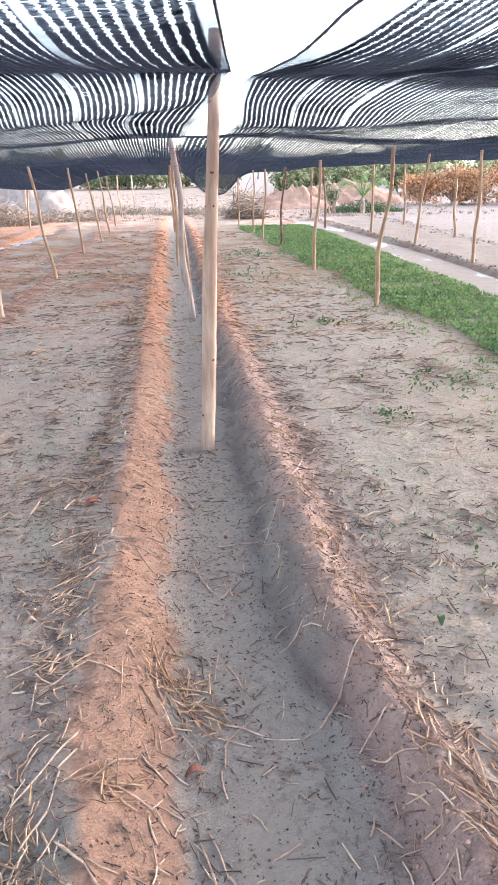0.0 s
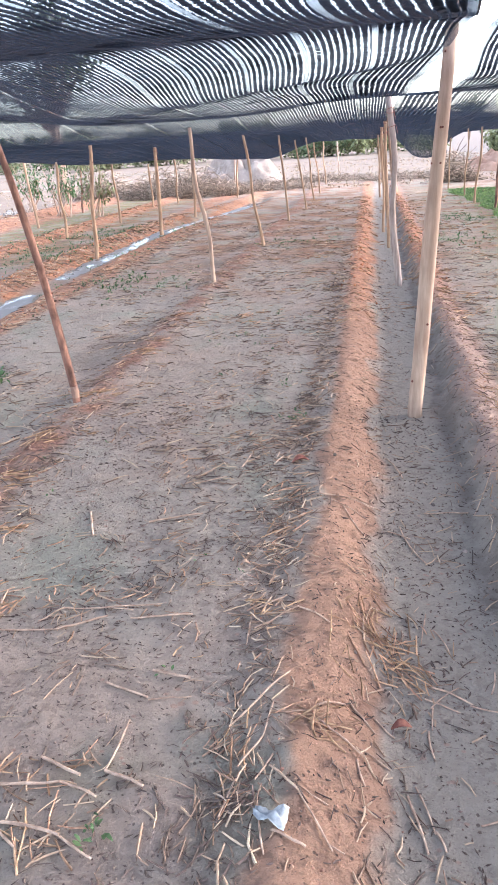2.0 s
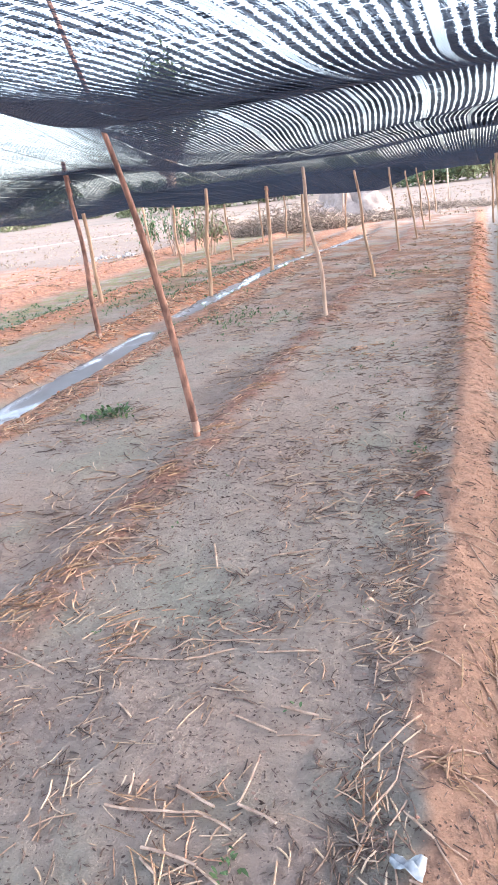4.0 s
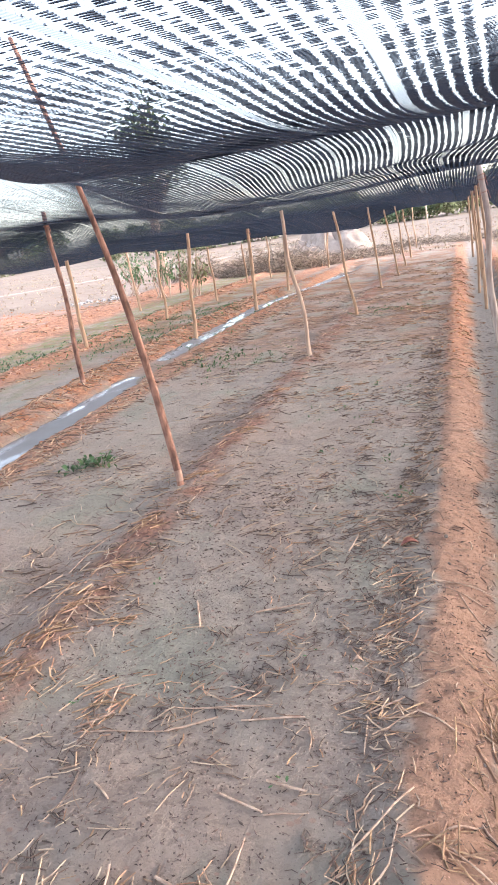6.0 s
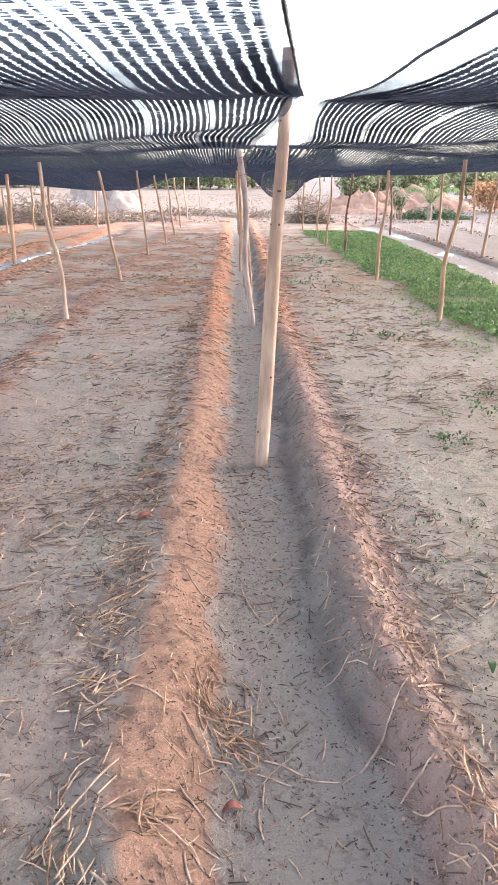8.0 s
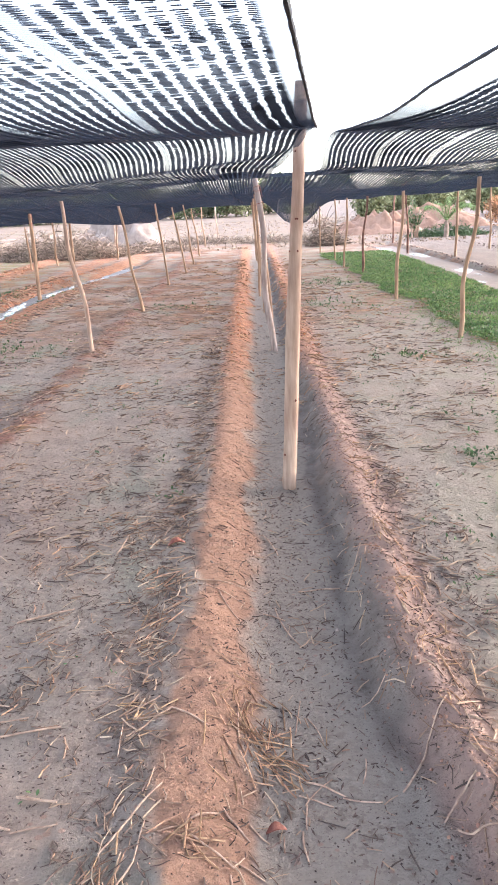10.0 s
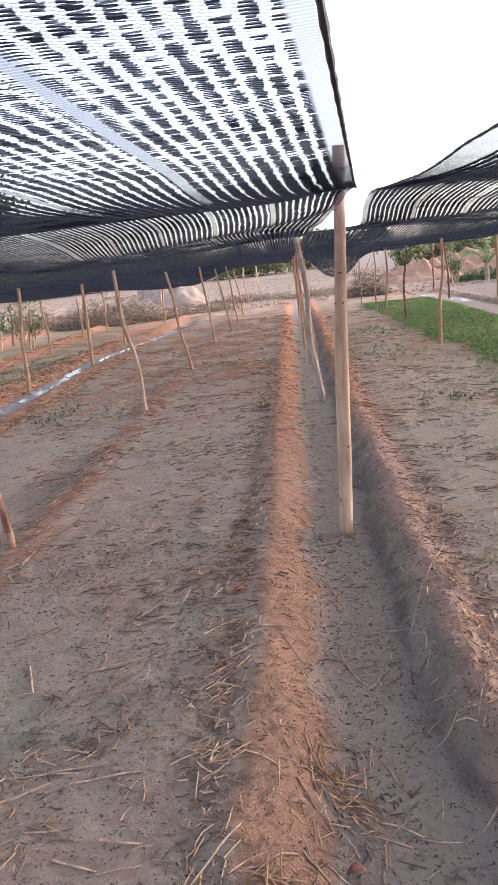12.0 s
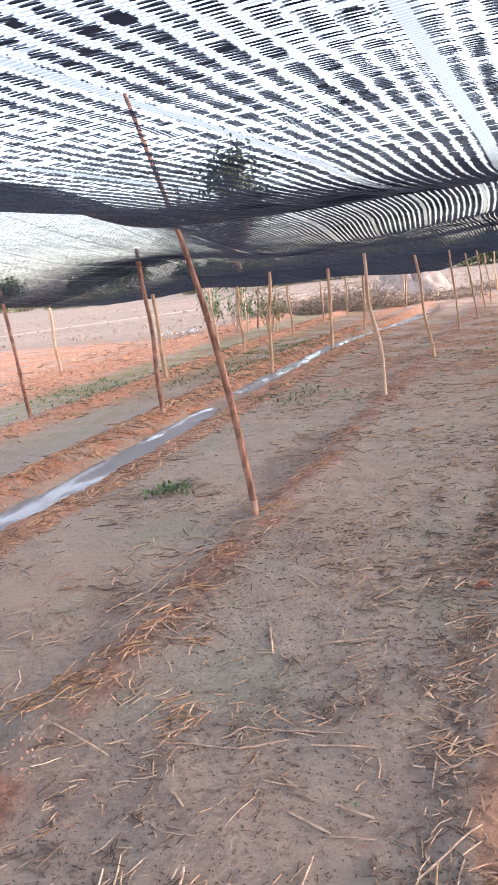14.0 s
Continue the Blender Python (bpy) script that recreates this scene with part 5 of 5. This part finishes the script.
# ---- distance: trees, brush, mounds ----
def tree(x, y, height, spread_w, seed, mat=TREE, label="round leafy tree beyond the field", clumps=26, leaves=70, leaf=0.22, trunk_h=0.35):
    r = random.Random(seed)
    z0 = floor_z(x, y)
    holder = new("tree")
    holder.location = (x, y, z0)
    t = Soup()
    t.tube([(0, 0, -0.2), (0.05, 0, height * trunk_h), (0.1, 0.05, height * 0.7)], [height * 0.035, height * 0.025, height * 0.01], 7)
    c = Soup()
    for k in range(clumps):
        a, e = r.uniform(0, 6.28), r.uniform(-0.5 if trunk_h > 0.15 else -1.2, 1.3)
        d = r.uniform(0.35, 1.0)
        cx, cy, cz = math.cos(a) * math.cos(e) * spread_w * d, math.sin(a) * math.cos(e) * spread_w * d, height * (0.62 if trunk_h > 0.15 else 0.46) + math.sin(e) * height * 0.40 * d
        t.tube([(0.02, 0, height * trunk_h * r.uniform(0.7, 1.2)), (cx * 0.6, cy * 0.6, cz * 0.8), (cx, cy, cz)], [height * 0.012, height * 0.007, height * 0.003], 4)
        for _ in range(leaves):
            rad = spread_w * 0.36
            p = Vector((cx + r.gauss(0, rad * 0.5), cy + r.gauss(0, rad * 0.5), cz + r.gauss(0, rad * 0.4)))
            w = Vector((r.gauss(0, 1), r.gauss(0, 1), r.gauss(0, 0.7))).normalized() * leaf * r.uniform(0.6, 1.3)
            c.leaf(p, w, leaf * 0.6, 0.2, Vector((r.gauss(0, 1), r.gauss(0, 1), 1)))
    part("trunk", t.mesh("trunk", BRUSH), holder)
    part("crown", c.mesh("crown", mat), holder)
    return tagged(holder, label, "tree")


def brush_heap(x, y, w, d, h, seed, mat, label, count=700, stick=0.5):
    r = random.Random(seed)
    s = Soup()
    z0 = floor_z(x, y)
    for _ in range(count):
        a, q = r.uniform(0, 6.28), math.sqrt(r.random())
        px, py = math.cos(a) * q * w, math.sin(a) * q * d
        top = h * (1 - q ** 2) * r.uniform(0.4, 1.1)
        v = Vector((r.gauss(0, 1), r.gauss(0, 1), r.gauss(0.2, 0.6))).normalized() * stick * r.uniform(0.4, 1.1)
        c = Vector((px, py, max(top * r.random(), 0.02)))
        s.tube([c - v * 0.5, c + Vector((0, 0, r.uniform(-0.05, 0.08))), c + v * 0.5], [0.010, 0.009, 0.004], 3, cap=False)
    ob = new("brush_heap", s.mesh("brush_heap", mat))
    ob.location = (x, y, z0)
    return tagged(ob, label, "brush", kind="stuff")


def mound(x, y, w, d, h, seed, label):
    s = Soup()
    n = 26
    verts, faces = [], []
    for j in range(n + 1):
        for i in range(n + 1):
            u, v = i / n * 2 - 1, j / n * 2 - 1
            f = max(0.0, 1 - u * u) * max(0.0, 1 - v * v)
            nz = float(fbm(np.array([u * 5 + seed]), np.array([v * 5]), seed, 5)[0])
            verts.append((u * w, v * d, h * (f ** 0.8) * (0.05 + 1.9 * nz) - 0.06))
    for j in range(n):
        for i in range(n):
            a = j * (n + 1) + i
            faces.append((a, a + 1, a + n + 2, a + n + 1))
    ob = new("earth_mound", mesh_from("earth_mound", verts, faces, MOUND, True))
    ob.location = (x, y, floor_z(x, y))
    return tagged(ob, label, "mound")


tr = random.Random(21)
for k in range(50):
    a = radians(-80 + 160 * k / 49 + tr.uniform(-1.5, 1.5))
    dist = tr.uniform(95, 150)
    h = tr.uniform(3.0, 4.8)
    tree(dist * math.sin(a), dist * math.cos(a), h, h * tr.uniform(0.6, 0.9), 300 + k, clumps=16, leaves=36, leaf=0.7, trunk_h=0.2)
for k in range(18):
    az, far_off = radians(-24 + 1.6 * k + tr.uniform(-0.5, 0.5)), tr.uniform(62, 72)
    tree(far_off * math.sin(az), far_off * math.cos(az), tr.uniform(2.2, 3.8), tr.uniform(1.8, 2.8), 700 + k, TREE if k % 4 == 0 else BUSH_GREEN, clumps=20, leaves=60, leaf=0.30, trunk_h=0.08, label="leafy tree along the far edge of the bare field")
for k, (x, y, h) in enumerate(((6.6, 40, 1.7), (8.2, 42, 2.0), (9.9, 40, 1.9), (11.6, 43, 2.1), (13.4, 41, 1.9), (15.6, 42, 1.9), (18.5, 44, 2.0), (3.6, 52, 2.6))):
    tree(x, y, h, h * 0.65, 400 + k, BUSH_GREEN, clumps=26, leaves=70, leaf=0.2, trunk_h=0.12, label="pale green bush beyond the dug clay")

tree(-9.1, 19.5, 5.2, 1.5, 450, clumps=36, leaves=60, leaf=0.15, trunk_h=0.5, label="tall thin tree behind the shade net")
for k in range(9):
    tree(13 + 4.2 * k + tr.uniform(-1, 1), 62 + tr.uniform(-4, 8), tr.uniform(3.4, 4.6), 2.6, 470 + k, BUSH_GREEN, clumps=22, leaves=60, leaf=0.4, trunk_h=0.12, label="wide green bush along the far field edge")
for k in range(16):
    az, far_off = radians(21 + 2.0 * k + tr.uniform(-0.8, 0.8)), tr.uniform(72, 92)
    tree(-far_off * math.sin(az), far_off * math.cos(az), tr.uniform(1.0, 1.8), tr.uniform(1.4, 2.4), 600 + k, BUSH_GREEN, clumps=16, leaves=50, leaf=0.26, trunk_h=0.1, label="low green bush across the bare field")
brush_heap(-5.9, 21.0, 2.1, 1.0, 0.95, 1, BRUSH, "heap of dry brown brushwood at the field's edge", 2600, 0.4)
brush_heap(-8.4, 21.5, 1.2, 0.7, 0.8, 11, BRUSH, "low heap of dry brown brushwood", 600, 0.5)
brush_heap(-3.6, 22.5, 1.6, 0.8, 0.36, 2, BRUSH, "low heap of dry brown brushwood", 600, 0.5)
brush_heap(-1.9, 25.5, 1.8, 0.8, 0.28, 3, BRUSH, "low heap of dry grass and twigs", 600, 0.5)
brush_heap(2.1, 21.8, 0.55, 0.45, 1.15, 4, BRUSH, "upright dark tangle of dead branches", 420, 0.9)
brush_heap(0.9, 24.5, 1.6, 0.7, 0.24, 5, BRUSH, "pale dry grass heap", 500, 0.5)
for k, (x, y, h) in enumerate(((10.0, 28.4, 1.3), (11.0, 27.6, 1.6), (12.2, 27.2, 1.7), (13.5, 27.8, 1.6), (15.0, 27.4, 1.8), (16.8, 28.2, 1.7), (18.8, 28.6, 1.9))):
    tree(x, y, h, h * 0.62, 500 + k, BUSH_ORANGE, clumps=26, leaves=110, leaf=0.10, trunk_h=0.1, label="dry orange-brown bush in a hedge")
brush_heap(6.5, 24, 1.4, 0.7, 0.45, 8, WEED, "low green-grey weeds on the ditch bank", 900, 0.3)
mound(4.6, 27.5, 1.9, 1.2, 0.62, 3, "dug orange clay mound")
mound(7.6, 30.5, 2.4, 1.4, 0.72, 8, "dug orange clay mound")
pale = mound(-5.0, 26.3, 1.6, 1.0, 1.15, 5, "pale sandy earth mound at the field's edge")
pale.data.materials[0] = simple("pale_sand", (0.21, 0.16, 0.13), (0.35, 0.275, 0.23), 4, 0.95, bump=0.6, dist=0.04)


def sapling(x, y, h, seed, mat, label, stems=7):
    r = random.Random(seed)
    holder = new("shrub")
    holder.location = (x, y, floor_z(x, y))
    st, lf = Soup(), Soup()
    for k in range(stems):
        a = r.uniform(0, 6.28)
        top = Vector((math.cos(a) * h * r.uniform(0.1, 0.45), math.sin(a) * h * r.uniform(0.1, 0.45), h * r.uniform(0.6, 1.0)))
        st.tube([(r.gauss(0, 0.12), r.gauss(0, 0.12), -0.05), top * 0.5 + Vector((r.gauss(0, 0.05), 0, 0)), top], [0.022, 0.014, 0.005], 5)
        for _ in range(54):
            p = top * r.uniform(0.45, 1.0) + Vector((r.gauss(0, 0.07), r.gauss(0, 0.07), r.gauss(0, 0.05)))
            w = Vector((r.gauss(0, 1), r.gauss(0, 1), r.gauss(0, 0.6))).normalized() * r.uniform(0.06, 0.14)
            lf.leaf(p, w, 0.045, 0.4)
    part("branch", st.mesh("branch", BARK_PALE), holder)
    part("leaves", lf.mesh("leaves", mat), holder)
    return tagged(holder, label, "shrub")


sapling(-7.6, 15.9, 1.3, 1, WEED, "bare pale-stemmed shrub with few leaves")
sapling(-6.6, 15.5, 1.2, 2, BUSH_GREEN, "bare pale-stemmed shrub with few leaves")
sapling(-8.6, 16.5, 1.2, 3, WEED, "bare pale-stemmed shrub with few leaves")
sapling(5.2, 23.5, 1.2, 4, WEED, "small grey-green shrub by the ditch", 9)


def small_palm(x, y, h, seed):
    r = random.Random(seed)
    holder = new("palm_sapling")
    holder.location = (x, y, floor_z(x, y))
    t = Soup()
    t.tube([(0, 0, -0.1), (0.02, 0, h * 0.22), (0.0, 0, h * 0.36)], [0.09, 0.07, 0.05], 8)
    part("trunk", t.mesh("trunk", BRUSH), holder)
    for k in range(9):
        a = k * 2.4
        out = r.uniform(0.5, 0.9)
        f = Soup()
        pts = []
        for q in range(9):
            u = q / 8
            pts.append(Vector((math.cos(a) * out * h * 0.62 * u, math.sin(a) * out * h * 0.62 * u, h * 0.36 + h * 0.75 * u - h * 0.5 * out * u * u)))
        f.tube(pts, [0.012] * 9, 4)
        for q in range(1, 9):
            d = (pts[q] - pts[q - 1]).normalized()
            sd = d.cross(Vector((0, 0, 1))).normalized()
            for sg in (-1, 1):
                for g in (0.0, 0.5):
                    f.leaf(pts[q - 1].lerp(pts[q], g), (sd * sg * 0.75 + d * 0.6) * 0.36, 0.035, 0.5)
        part("frond", f.mesh("frond", PALM), holder)
    return tagged(holder, "young palm with light green fronds", "palm")


small_palm(6.2, 23.15, 1.45, 2)

tufts = Soup()
tg = random.Random(31)
for _ in range(5200):
    zone = tg.random()
    if zone < 0.4:
        x, y = -9.5 - 26 * tg.random() ** 1.5, tg.uniform(16.5, 48)
    elif zone < 0.93:
        x, y = tg.uniform(-9, 10), 21.5 + 26 * tg.random() ** 1.5
    else:
        x, y = tg.uniform(6.4, 20), tg.uniform(9, 40)
    z, h = floor_z(x, y), tg.uniform(0.04, 0.16)
    for k in range(4):
        a = tg.uniform(0, 6.28)
        tufts.leaf((x + tg.gauss(0, 0.04), y + tg.gauss(0, 0.04), z - 0.01), Vector((math.cos(a) * 0.6, math.sin(a) * 0.6, 1.0)) * h, h * 0.22, 0.5)
tagged(new("dry_grass", tufts.mesh("dry_grass", TUFT)), "sparse dry grass tufts across the bare field", "grass", kind="stuff")

stones = Soup()
for _ in range(26):
    clod(-10.2 + sr.gauss(0, 0.45), 17.2 + sr.gauss(0, 0.3), sr.uniform(0.03, 0.10), stones)
tagged(new("pale_stones", stones.mesh("pale_stones", simple("pale_stone", (0.24, 0.21, 0.19), (0.42, 0.385, 0.355), 14, 0.9, vary=0.2))), "scatter of pale stones at the field's edge", "stones", kind="stuff")
